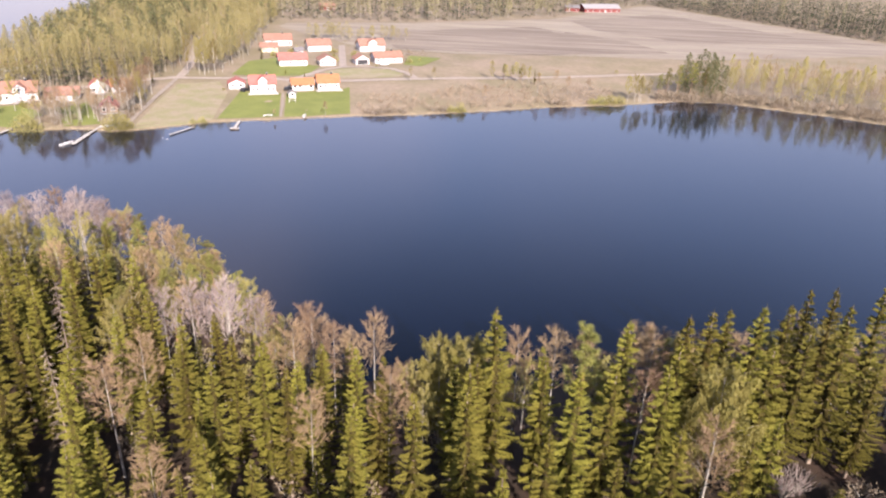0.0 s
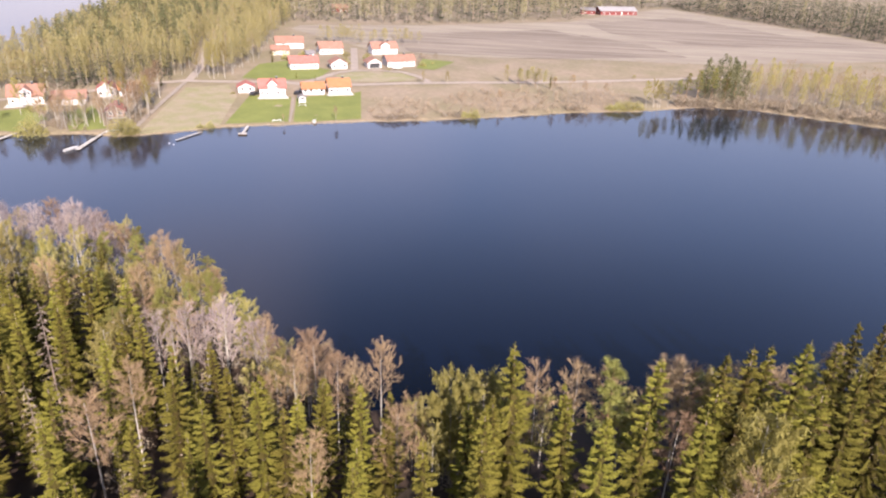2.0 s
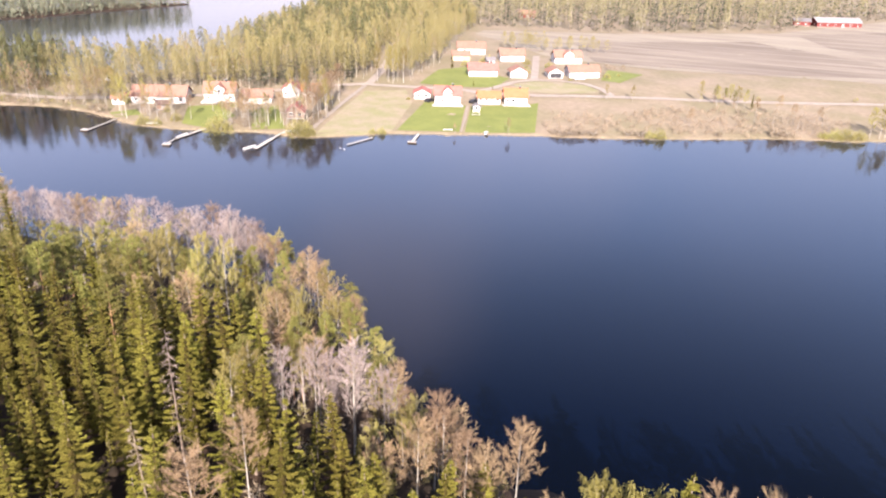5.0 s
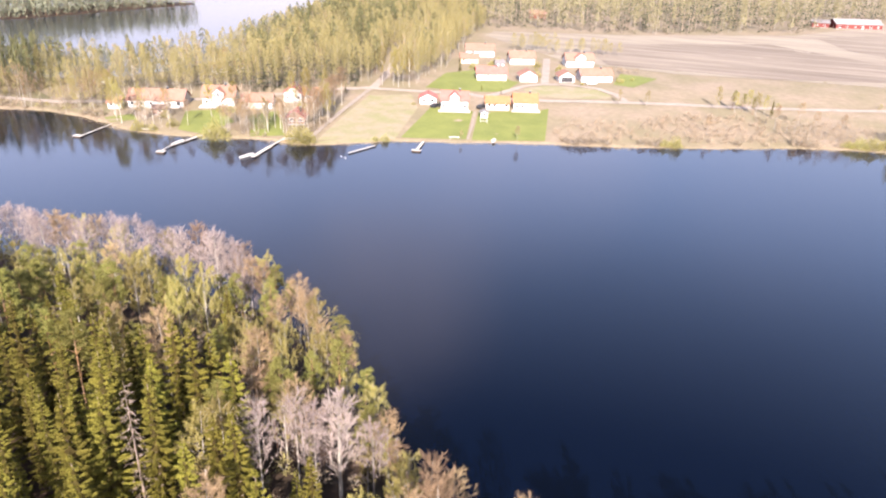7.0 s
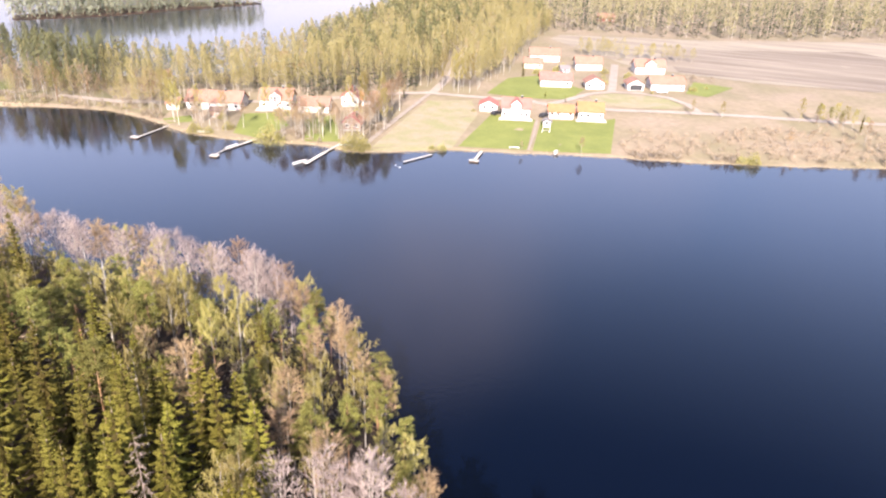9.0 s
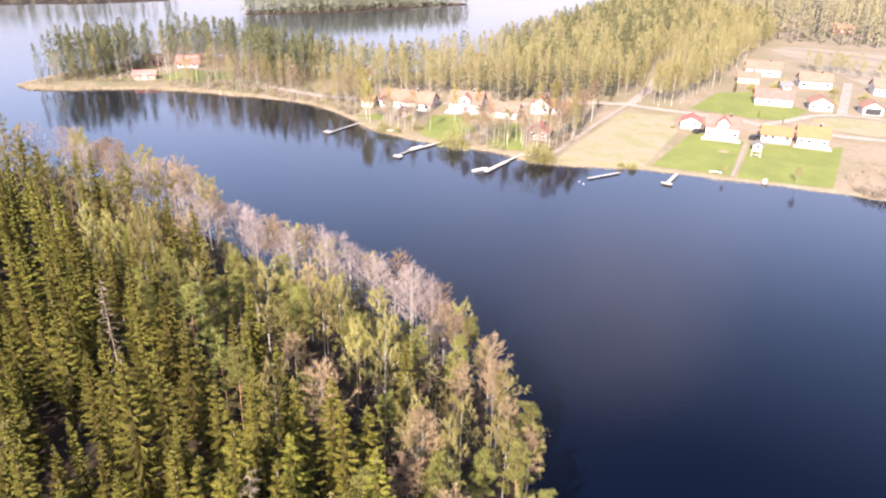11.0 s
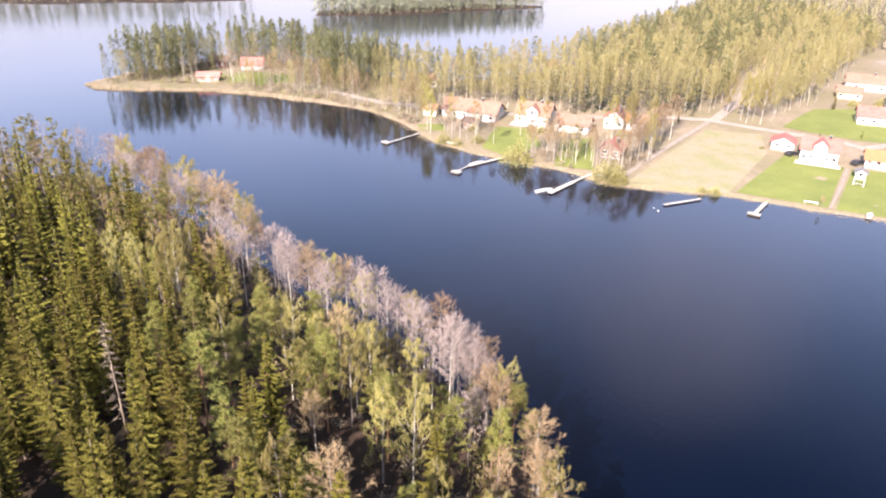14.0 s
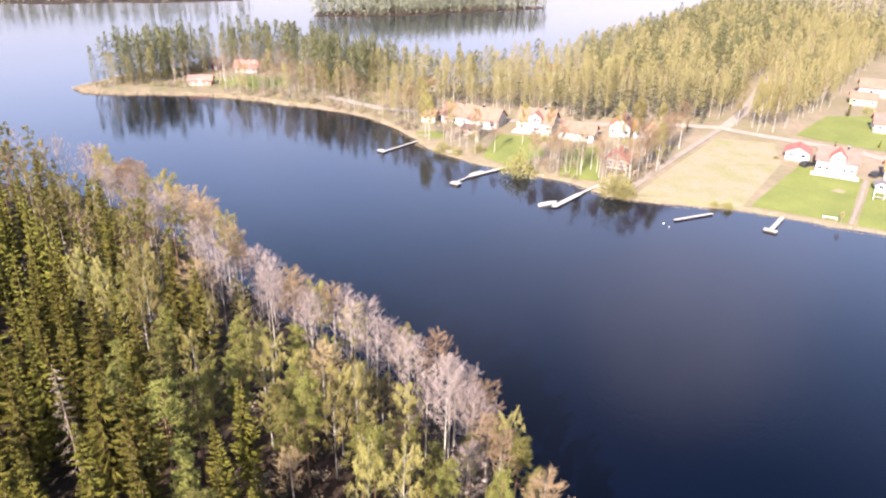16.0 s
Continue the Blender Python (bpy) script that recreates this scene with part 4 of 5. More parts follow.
house("white house with orange tiled roof by the field", (-80.1, 367.5), (-67.2, 374.5), 8, 3.2, 2.8, BROWN_TILE, WHITE_WALL, windows=4, dormer=True)
house("large white house with pale pink tiled roof", (-132.5, 370), (-118.4, 376.2), 9, 3.3, 2.6, BROWN_TILE, WHITE_WALL, windows=5)
house("pale yellow house with low brown roof", (-128, 350.2), (-119.1, 354), 7, 2.7, 1.8, BROWN_TILE, YELLOW_WALL, windows=3)
house("small white outbuilding with pale roof", (-108.7, 347.3), (-105, 349.6), 4, 2.4, 1.2, GREY_ROOF, WHITE_WALL, windows=1, chimney=False, name="outbuilding", category="shed")
house("long white house with faded orange tiled roof by the lake", (-206.0, 217.6), (-186.9, 226.0), 9, 2.9, 3.0, BROWN_TILE, WHITE_WALL, windows=6)
house("white house with pinkish tiled roof and front dormer", (-182.5, 229.7), (-171.5, 235.4), 9, 3.4, 3.2, BROWN_TILE, WHITE_WALL, windows=4, dormer=True, porch=True)
house("long white garage with faded orange tiled roof", (-168.2, 233.2), (-157.6, 238.6), 7.5, 2.6, 2.2, BROWN_TILE, WHITE_WALL, windows=3, chimney=False, name="garage", category="garage")
house("white two-storey house with red front gable", (-159.4, 247.6), (-153.2, 250.8), 8, 3.3, 2.4, RED_TILE, WHITE_WALL, gable=True, rows=1, windows=3)
house("white house wing with orange tiled roof", (-153.2, 251.6), (-148.0, 254.4), 6, 2.6, 2.2, ORANGE_TILE, WHITE_WALL, windows=2, chimney=False)
house("small summer cabin with red roof by the long jetty", (-143.0, 224.7), (-137.0, 227.6), 7, 2.4, 2.0, RED_TILE, PINK_WALL, gable=True, windows=2)
house("small white annexe beside the lake house", (-212.0, 214.4), (-207.6, 217.0), 4, 2.4, 1.4, BROWN_TILE, WHITE_WALL, windows=2, chimney=False, name="annexe", category="shed")
house("white cottage with pink tiled roof on the cape", (-317.6, 196.9), (-311.6, 205.2), 8, 2.2, 2.7, PINK_TILE, WHITE_WALL, windows=3)
house("dark red wooden cottage among pines", (-334, 189), (-328, 195.5), 7, 2.8, 2.2, DARK_ROOF, RED_WALL, windows=3)
house("low sauna cabin with brown roof on the cape shore", (-310, 173.4), (-304.2, 181.5), 5, 2.1, 1.4, PINK_TILE, PINK_WALL, windows=3, chimney=False)
house("pale house half hidden among birches", (-245.4, 240.8), (-242, 246.5), 7, 3.2, 2.2, BROWN_TILE, WHITE_WALL, windows=2)
house("white house half hidden in the forest", (-231.5, 300), (-228, 306), 7, 4.4, 2.4, BROWN_TILE, WHITE_WALL, windows=2)
house("pale cottage half hidden in the forest", (-217.9, 280.6), (-214, 285.5), 6, 3.0, 2, BROWN_TILE, WHITE_WALL, windows=2)
house("cream cottage half hidden in the forest", (-210.3, 285.8), (-204.7, 291.5), 6, 3.0, 2, BROWN_TILE, YELLOW_WALL, windows=3)
house("long red barn with pale grey roof beyond the field", (58.8, 620), (90.8, 633), 13, 3.4, 2.8, PALE_ROOF, RED_WALL, windows=6, chimney=False, name="barn", category="barn")
house("low grey machine shed beside the barn", (43, 621), (55.5, 622), 9, 3.2, 1.8, GREY_ROOF, RED_WALL, windows=2, chimney=False, name="machine_shed", category="barn")
house("red farmhouse at the edge of the woods", (-150, 552), (-138, 556), 8, 3.4, 2.2, BROWN_TILE, RED_WALL, windows=3)

house("small brown boathouse with a low dark roof by the lake", (-191.4, 214.4), (-186.4, 217.0), 4, 2.1, 0.9, DARK_ROOF, PINK_WALL, windows=1, chimney=False, name="boathouse", category="shed")


# ---- jetties, boats and small things ----
def jetty(label, shore, out, width, head=None):
    a, c = Vector(shore), Vector(out)
    way = c - a
    size = way.length
    ob = tagged(new("jetty"), label, "jetty", "jetties")
    ob.matrix_basis = pose(a.x, a.y, 0, 0, 0, math.degrees(math.atan2(way.y, way.x)))
    count = int(size / 0.42)
    for k in range(count):
        bm = bmesh.new()
        x = size * k / count
        box(bm, x, -width / 2 + 0.02 * math.sin(k * 2.3), 0.34, x + size / count - 0.03, width / 2 + 0.02 * math.cos(k * 3.1), 0.40)
        part("plank", bm, WOOD_GREY, ob)
    for y in (-width / 2 + 0.1, width / 2 - 0.1):
        bm = bmesh.new()
        box(bm, 0, y - 0.06, 0.22, size, y + 0.06, 0.34)
        part("bearer", bm, WOOD_DARK, ob)
    k = 0.5
    while k < size:
        for y in (-width / 2, width / 2):
            bm = bmesh.new()
            bmesh.ops.create_cone(bm, cap_ends=True, segments=8, radius1=0.07, radius2=0.06, depth=2.4, matrix=Matrix.Translation((k, y, -0.62)))
            part("post", bm, WOOD_DARK, ob)
        k += 3.2
    if head:
        hx, hy, off = head
        bm = bmesh.new()
        n = int(hx / 0.4)
        for k in range(n):
            box(bm, size - hx / 2 + hx * k / n, off - hy / 2, 0.41, size - hx / 2 + hx * (k + 1) / n - 0.03, off + hy / 2, 0.47)
        part("landing_deck", bm, WOOD_GREY, ob)
        bm = bmesh.new()
        box(bm, size - hx / 2 + 0.1, off - hy / 2 + 0.1, 0.05, size + hx / 2 - 0.1, off + hy / 2 - 0.1, 0.41)
        part("float", bm, WOOD_DARK, ob)
    return ob


jetty("weathered plank jetty with a square landing deck", (-196.6, 201), (-193.9, 185.6), 0.6, (2.0, 2.8, -0.8))
jetty("long weathered jetty with a separate landing deck", (-161.4, 204.2), (-161.9, 190.2), 1.1)
jetty("narrow gangway with a floating landing deck", (-161.9, 190.2), (-160.4, 184.0), 0.45, (2.0, 2.6, 0.3))
jetty("narrow gangway from the bank to the pontoon jetty", (-136.0, 213.5), (-134.9, 204.2), 0.8)
jetty("broad pale pontoon jetty with a moored boat", (-134.9, 204.2), (-133.0, 191.9), 1.4)
jetty("narrow floating plank jetty off the shore", (-106.4, 219.4), (-109.9, 208.4), 0.7)
jetty("short pale jetty with a cross deck", (-94.6, 230.5), (-92.6, 220.5), 1.0, (1.4, 3.0, 0))


def rowing_boat(label, x, y, turn, size=4.4, on_land=True, hull=None):
    ob = tagged(new("rowing_boat"), label, "boat", "small boats")
    z = float(ground_z(x, y)) + 0.05 if on_land else -0.12
    ob.matrix_basis = pose(x, y, z, 0, 0, turn)
    bm = bmesh.new()
    rings = []
    for k in range(9):
        s = k / 8
        half = 0.75 * (math.sin(math.pi * min(1, 0.18 + 0.82 * s)) ** 0.6) * (1 if s < 0.98 else 0.15)
        keel = 0.02 + 0.25 * max(0, s - 0.7)
        rings.append([bm.verts.new((size * (s - 0.5), y0 * half, z0)) for y0, z0 in ((-1, 0.62 + 0.15 * s), (-0.75, 0.2 + keel), (0, keel), (0.75, 0.2 + keel), (1, 0.62 + 0.15 * s))])
    for a, c in zip(rings, rings[1:]):
        for i in range(4):
            bm.faces.new((a[i], a[i + 1], c[i + 1], c[i]))
    bm.faces.new(rings[0][::-1])
    bmesh.ops.solidify(bm, geom=bm.faces[:], thickness=0.05)
    part("hull", bm, hull or WHITE_TRIM, ob)
    for k in (-0.22, 0.05, 0.28):
        bm = bmesh.new()
        box(bm, size * k - 0.13, -0.6, 0.42, size * k + 0.13, 0.6, 0.46)
        part("thwart", bm, WOOD_GREY, ob)
    return ob


rowing_boat("white boat moored at the end of the long jetty", -135.2, 192.4, 75, 5.2, False)
rowing_boat("white rowing boat drawn up beside the jetty", -133.4, 212.6, 40, 4.2)
rowing_boat("white rowing boat on the stony bank", -180.6, 200.6, 20, 4.2)
rowing_boat("small white boat on the lawn's edge", -74.2, 241.6, 100, 3.2)
rowing_boat("white boat lying along the plank jetty", -162.4, 194, 88, 5.0, False)


def garden_bench(x, y, turn):
    ob = tagged(new("garden_bench"), "white wooden garden bench on the shore lawn", "bench")
    ob.matrix_basis = pose(x, y, float(ground_z(x, y)) + 0.1, 0, 0, turn)
    bm = bmesh.new()
    box(bm, -1.6, -0.35, 0.42, 1.6, 0.35, 0.5)
    part("seat", bm, WHITE_TRIM, ob)
    for px in (-1.4, 1.4):
        for py in (-0.28, 0.28):
            bm = bmesh.new()
            box(bm, px - 0.06, py - 0.05, 0, px + 0.06, py + 0.05, 0.42)
            part("leg", bm, WHITE_TRIM, ob)


garden_bench(-86.9, 238.2, 25)


def garden_swing(x, y, turn):
    ob = tagged(new("garden_swing"), "white garden swing frame on the lawn", "swing")
    ob.matrix_basis = pose(x, y, float(ground_z(x, y)) + 0.1, 0, 0, turn)
    for px in (-1.2, 1.2):
        for lean in (-0.5, 0.5):
            bm = bmesh.new()
            slab(bm, (px - 0.05, lean - 0.05, 0), (px + 0.05, lean - 0.05, 0), (px + 0.05, 0, 2.0), (px - 0.05, 0, 2.0), 0.09)
            part("leg", bm, WHITE_TRIM, ob)
    bm = bmesh.new()
    box(bm, -1.3, -0.06, 1.96, 1.3, 0.06, 2.08)
    part("crossbar", bm, WHITE_TRIM, ob)
    bm = bmesh.new()
    box(bm, -0.8, -0.3, 0.5, 0.8, 0.3, 0.56)
    part("seat", bm, WOOD_GREY, ob)


garden_swing(-84.0, 259.5, 20)


def parked_car(label, x, y, turn, paint):
    ob = tagged(new("parked_car"), label, "car", "parked cars")
    ob.matrix_basis = pose(x, y, float(ground_z(x, y)) + 0.12, 0, 0, turn)
    bm = bmesh.new()
    side = [(-2.1, 0.35), (2.1, 0.35), (2.15, 0.75), (1.2, 0.95), (0.6, 1.42), (-1.2, 1.45), (-1.9, 1.0), (-2.15, 0.9)]
    a = [bm.verts.new((px, -0.85, pz)) for px, pz in side]
    c = [bm.verts.new((px, 0.85, pz)) for px, pz in side]
    bm.faces.new(a)
    bm.faces.new(c[::-1])
    for i in range(8):
        bm.faces.new((a[i], a[(i + 1) % 8], c[(i + 1) % 8], c[i]))
    bmesh.ops.recalc_face_normals(bm, faces=bm.faces[:])
    part("body", bm, paint, ob)
    bm = bmesh.new()
    box(bm, -1.3, -0.87, 1.0, 0.75, 0.87, 1.34)
    part("side_window", bm, GLASS, ob)
    for px in (-1.35, 1.35):
        for py in (-0.8, 0.8):
            bm = bmesh.new()
            bmesh.ops.create_cone(bm, cap_ends=True, segments=14, radius1=0.33, radius2=0.33, depth=0.2, matrix=Matrix.Translation((px, py, 0.33)) @ Matrix.Rotation(math.pi / 2, 4, "X"))
            part("wheel", bm, DARK, ob)


parked_car("dark car parked beside the white house", -106.4, 268.6, 75, DARK)
parked_car("dark car parked beside the orange-roofed house", -90.4, 275.0, 75, DARK)
parked_car("pale car parked on the loop road", -60.5, 333.0, 25, WHITE_TRIM)

for bx, by in ((-110.5, 205.0), (-108.6, 204.2)):
    bm = bmesh.new()
    bmesh.ops.create_icosphere(bm, subdivisions=2, radius=0.18, matrix=Matrix.Translation((bx, by, 0.12)) @ Matrix.Diagonal((1, 1, 0.8, 1)))
    buoy = part("buoy", bm, WHITE_TRIM, None)
    tagged(buoy, "small white mooring buoy floating on the water", "buoy", "buoys")

# ---- near forest: trees that stand out, with the heights of their tops ----
EAST_SPRUCES = [(47.5, 76, 26.3), (42.9, 78.2, 24.4), (42, 72, 25), (39.3, 77.2, 24.4), (36.5, 69, 24), (34.4, 71.7, 25), (31.5, 72.4, 24.2), (30.5, 63.5, 24.2), (27.2, 70.5, 24.4),
                (25.1, 69, 24.5), (21.8, 68.4, 24.2), (20.2, 63.6, 23), (18.4, 59.3, 23.1), (15, 66.5, 24.1), (12.4, 58.6, 22.5), (8.5, 58, 22.5), (5.3, 61.4, 21.5),
                (-0.2, 64.6, 25.3), (-2.1, 61.8, 20.5), (-2.7, 58.4, 21.5), (-2.8, 54, 21.3), (-4.9, 62.7, 19.5), (-8.3, 52.5, 21.3), (-8.6, 72, 13), (-13.2, 60.1, 17.8), (-14, 65.4, 17), (-15.3, 54.9, 18.7),
                (-16.6, 62.2, 20), (-18.8, 70.1, 15.8), (-21.5, 65.1, 18.6), (-22.8, 69.9, 15), (-23, 61.1, 18.2)]
MIDDLE_SPRUCES = [(-23.3, 57, 20), (-26.7, 59.7, 21), (-28.2, 63.4, 19), (-31.2, 62.1, 15.2), (-31.5, 57, 20), (-32.5, 55.4, 17.2), (-33.5, 67.5, 17), (-37.6, 62.1, 19.5), (-38, 73.3, 16.3),
                  (-38.4, 54.7, 18.7), (-39.5, 42, 20), (-39.9, 47.8, 17.2), (-48.6, 67.5, 18.9), (-49, 57.7, 19.8), (-52.2, 79.8, 20.6), (-57.5, 72.5, 20.6), (-59.5, 82, 21), (-59.7, 68.4, 20.7),
                  (-60.6, 76.2, 19.9), (-60.7, 85.7, 17.9), (-61.1, 65.3, 21.9), (-62.8, 71.6, 22.5), (-65.5, 85.1, 18.9), (-66.5, 81.2, 19.9), (-67.8, 77, 22.8), (-71.5, 79, 21.2), (-74, 76, 19),
                  (-77.4, 68.4, 24.8), (-77.9, 71.9, 22.8), (-80, 77.8, 20.8), (-84.6, 78.4, 21.3), (-89.8, 75.6, 21.7)]
BAY_SPRUCES = [(-94.7, 81.1, 20.2), (-97.3, 68.8, 23.3), (-100.2, 79.4, 21.7), (-103.2, 80.1, 20.1), (-104, 68.9, 21.6), (-107.2, 72.9, 22.4), (-111.5, 69.2, 23.4), (-111.9, 79.7, 20.3),
               (-114, 88, 19), (-117.2, 97.7, 21.1), (-117.4, 78.4, 19.9), (-120.6, 76.3, 20.4), (-123.3, 96.5, 19.4), (-131, 99, 17.5), (-138.9, 85.4, 18.5), (-139.1, 81.9, 18.1),
               (-143.4, 94.3, 19.9), (-150.6, 78.8, 19.4), (-155.3, 80, 20.7), (-156.6, 97, 21.8), (-164.4, 80.2, 20.3), (-168, 98, 18.5), (-177.8, 94, 17.9), (-186.8, 93.5, 19.6)]
BARE_BIRCHES = [(2.7, 71.7, 19.2), (7.6, 73.5, 18.8), (18.6, 75.3, 19.5), (20.7, 76.3, 18.7), (-21.6, 71.8, 18.6), (-12.3, 60.7, 19.8), (-16.8, 75.4, 18), (-27.8, 79.2, 16.2), (-25.6, 80.6, 13.4), (-25.4, 75.5, 18), (-19, 70.3, 18.2),
                (-27, 71.8, 17.6), (-12, 71, 13.5), (-62, 102, 15), (-71.8, 112, 14), (41.3, 83.4, 18.5), (-45, 66, 18), (-55.5, 104, 11.5), (17.2, 64.3, 20), 
                (-30.5, 70.5, 15), (-10.2, 66.8, 13), (-20.5, 56.6, 18.6), (-44.2, 57, 20.3), (-34.1, 46.4, 17.6), (-74.4, 112.9, 14), (-59.5, 105.9, 14.9),
                (-67.7, 85.6, 20.2), (-61.8, 108.4, 12.3), (-56.5, 90, 18)]
LEAFY_BIRCHES = [(-29, 66, 16), (-8.6, 63.8, 15.5), (-33.5, 74.5, 13.5), (-24.5, 79, 8.5), (-19.5, 78.5, 8), (-91.3, 104, 15.6), (-72.9, 99.4, 19), (-52, 99, 13.5), (-58, 98, 14.5),
                 (-101, 100, 16), (-136, 97, 17.5), (-66, 97, 14), (-45, 92, 12.5), (-54.6, 92.1, 16.6), (-50.9, 75.6, 19.1), (-88.4, 104.5, 17.4), (-88.1, 101, 15.6), (-130, 89.5, 18.6),
                 (-129.4, 93.3, 18.4), (-74.3, 83.4, 19.4), (-58.4, 91.3, 18), (-77, 98, 17.3), (-135.5, 87.5, 18.5), (-124.5, 93, 18.6)]
BROAD_BIRCHES = [(24.9, 60.4, 24), (-5.5, 66.5, 13.5), (-7.1, 69.8, 18.9), (-3.2, 68.7, 19.9)]
DEAD_SPRUCES = [(-58, 70.3, 21.6), (-51.3, 58, 19.5), (-104, 77, 20)]
PINES = [(11.1, 70.5, 22.6), (-40, 89, 12), (-43.6, 94.4, 12.8), (-48.4, 96.5, 14.5), (-50.5, 93, 14), (-64.2, 91.4, 15.6), (-67.2, 107.5, 14.3), (-69.7, 102, 17.2), (-71.5, 86, 17.4), (-74.5, 104.5, 15),
         (-78.8, 81.4, 20.1), (-79.7, 100.7, 15.3), (-80.2, 106, 12.6), (-82.5, 101, 15.1), (-85.9, 83.4, 18.4), (-88, 95, 16.5), (-88.8, 97.7, 17.6), (-92.4, 100.5, 15.8),
         (-94.6, 96.9, 14.4), (-95.5, 84.5, 20.7), (-95.7, 100.1, 14.6), (-97, 88.5, 18), (-99, 91, 17.5), (-100.5, 95, 16), (-104, 105, 14.8), (-104.5, 82.8, 17.7), (-104.8, 87.5, 19.4),
         (-105.4, 97.5, 16.9), (-109.6, 99.9, 15.6), (-110.9, 84.4, 17.2)]
ASPENS = [(-45.6, 81.6, 18), (-39.7, 81, 19.8), (-81, 112.1, 19.4), (-89.5, 113.2, 17.4), (-77.6, 113.2, 17.4), (-102.4, 113, 16.8), (-97, 113.5, 17), (-115.5, 107.7, 18.2),
          (-155.8, 107, 18.5), (-126.8, 105, 17.6), (-108, 110, 17), (-135, 106.5, 17), (-143, 108, 17), (-165, 108.5, 16), (-173, 107, 17), (-111.5, 111, 16), (-120.5, 109.5, 16.5),
          (-149, 109.5, 16.5), (-94, 115, 15.5), (-181, 104.5, 17.5), (-47.6, 77.3, 19.4), (-42.3, 80.2, 18.1), (-41, 83.5, 17.6), (-36.5, 83.2, 15.2), (-84.5, 112, 15),
          (-82.9, 114.4, 17.8), (-80, 114.7, 15.2)]
MODEL_HEIGHT = {"spruce": 22.0, "bud": 19.0, "birch": 19.3, "broad": 19.5, "snag": 21.2, "pine": 19.6, "aspen": 22.6}
standing = []
for kind, rows in (("spruce", EAST_SPRUCES), ("spruce", MIDDLE_SPRUCES), ("spruce", BAY_SPRUCES), ("bud", BARE_BIRCHES), ("birch", LEAFY_BIRCHES), ("broad", BROAD_BIRCHES), ("snag", DEAD_SPRUCES), ("pine", PINES), ("aspen", ASPENS)):
    for x, y, top in rows:
        s = (top - float(ground_z(x, y))) / MODEL_HEIGHT[kind]
        plant(kind, x, y, s, wide=(1.12 if kind == "aspen" else (1.36 if x > -66 else 1.24) if kind == "spruce" else 1.25 if kind == "broad" else 1.15) + 0.12 * math.sin(x * 3.1 + y))
        standing.append((x, y))

# the row that leans out over the bank
BANK = [(-27, 80.5), (-33, 84), (-40, 91), (-46, 97), (-52, 102.5), (-58, 107), (-66, 112), (-75, 115.5), (-85, 117.5), (-95, 118), (-105, 117), (-115, 114.5), (-125, 113), (-140, 112.5), (-160, 113), (-180, 109), (-200, 106.5)]
rng = np.random.RandomState(15)
bank = []
for (ax, ay), (bx, by) in zip(BANK, BANK[1:]):
    count = max(1, round(math.hypot(bx - ax, by - ay) / 2.9))
    bank += [(ax + (bx - ax) * (k + 0.5) / count, ay + (by - ay) * (k + 0.5) / count) for k in range(count)]
bank = apart_from(np.array(bank) + rng.uniform(-0.7, 0.7, (len(bank), 2)), standing, 1.7)
for x, y in bank:
    roll = rng.random_sample()
    if x > -72:
        kind, top = ("birch" if roll < 0.52 else "bud" if roll < 0.72 else "pine"), rng.uniform(11.0, 14.2)
    else:
        kind, top = ("aspen" if roll < 0.40 else "birch" if roll < 0.72 else "bud"), rng.uniform(12.5, 16.0) + (2.2 if x < -140 else 0)
    if x > -36:
        kind, top = ("bud", "birch", "bud")[int(roll * 3)], rng.uniform(8.0, 12.0)
    plant(kind, x, y, (top - float(ground_z(x, y))) / MODEL_HEIGHT[kind], wide=rng.uniform(1.15, 1.5))
    standing.append((x, y))

low_row = np.array([(x + rng.uniform(-1.2, 1.2) + 1.5, y - rng.uniform(3.5, 8.0)) for x, y in bank[::2]])
for x, y in apart_from(low_row, standing, 1.6):
    kind = ("birch", "pine", "birch")[int(rng.random_sample() * 3)]
    plant(kind, x, y, rng.uniform(0.38, 0.55), wide=rng.uniform(1.3, 1.7))
    standing.append((x, y))

# the forest between them
NEAR_WOOD = [(70, 99), (45, 88), (20, 82), (4, 78), (-8, 74), (-14, 76), (-22, 79), (-31, 85), (-40, 92), (-48, 99.5), (-57, 107.5), (-66, 113.5), (-80, 117.5), (-100, 117.5),
             (-120, 114.5), (-145, 113.5), (-166, 113.5), (-186, 110), (-206, 106), (-228, 92), (-245, 76), (-275, 50), (-275, 44), (-72, 44), (-45, 36), (75, 36)]
near = scatter(NEAR_WOOD, 6.5, 3)
near = near[(inland(near, NEAR_SHORE) > 24) & (near[:, 0] > -58) | (near[:, 0] > -45)]
dense = scatter(NEAR_WOOD, 5.3, 33)
dense = dense[(inland(dense, NEAR_SHORE) > 24) & (dense[:, 0] <= -58)]
shoreside = scatter(NEAR_WOOD, 4.4, 4)
shoreside = shoreside[(inland(shoreside, NEAR_SHORE) <= 24) & (shoreside[:, 0] <= -45)]
near = np.concatenate([apart_from(near, standing, 4.3), apart_from(dense, standing, 3.0), apart_from(shoreside, standing, 2.7)])
edge = inland(near, NEAR_SHORE)
bog = np.hypot((near[:, 0] + 74) / 9.0, (near[:, 1] - 93) / 5.0) < 1
bog |= (near[:, 0] > 8) & (near[:, 1] > 56) & (near[:, 1] < 66)  # open ground in front of the eastern row
near, edge = near[~bog], edge[~bog]
rng = np.random.RandomState(5)
dice = rng.random_sample(len(near))
kinds = np.array(["spruce"] * len(near), dtype=object)
belt = (edge < 26) & (near[:, 0] < -50)
kinds[belt & (dice < 0.42)] = "birch"
kinds[belt & (dice >= 0.42) & (dice < 0.70)] = "pine"
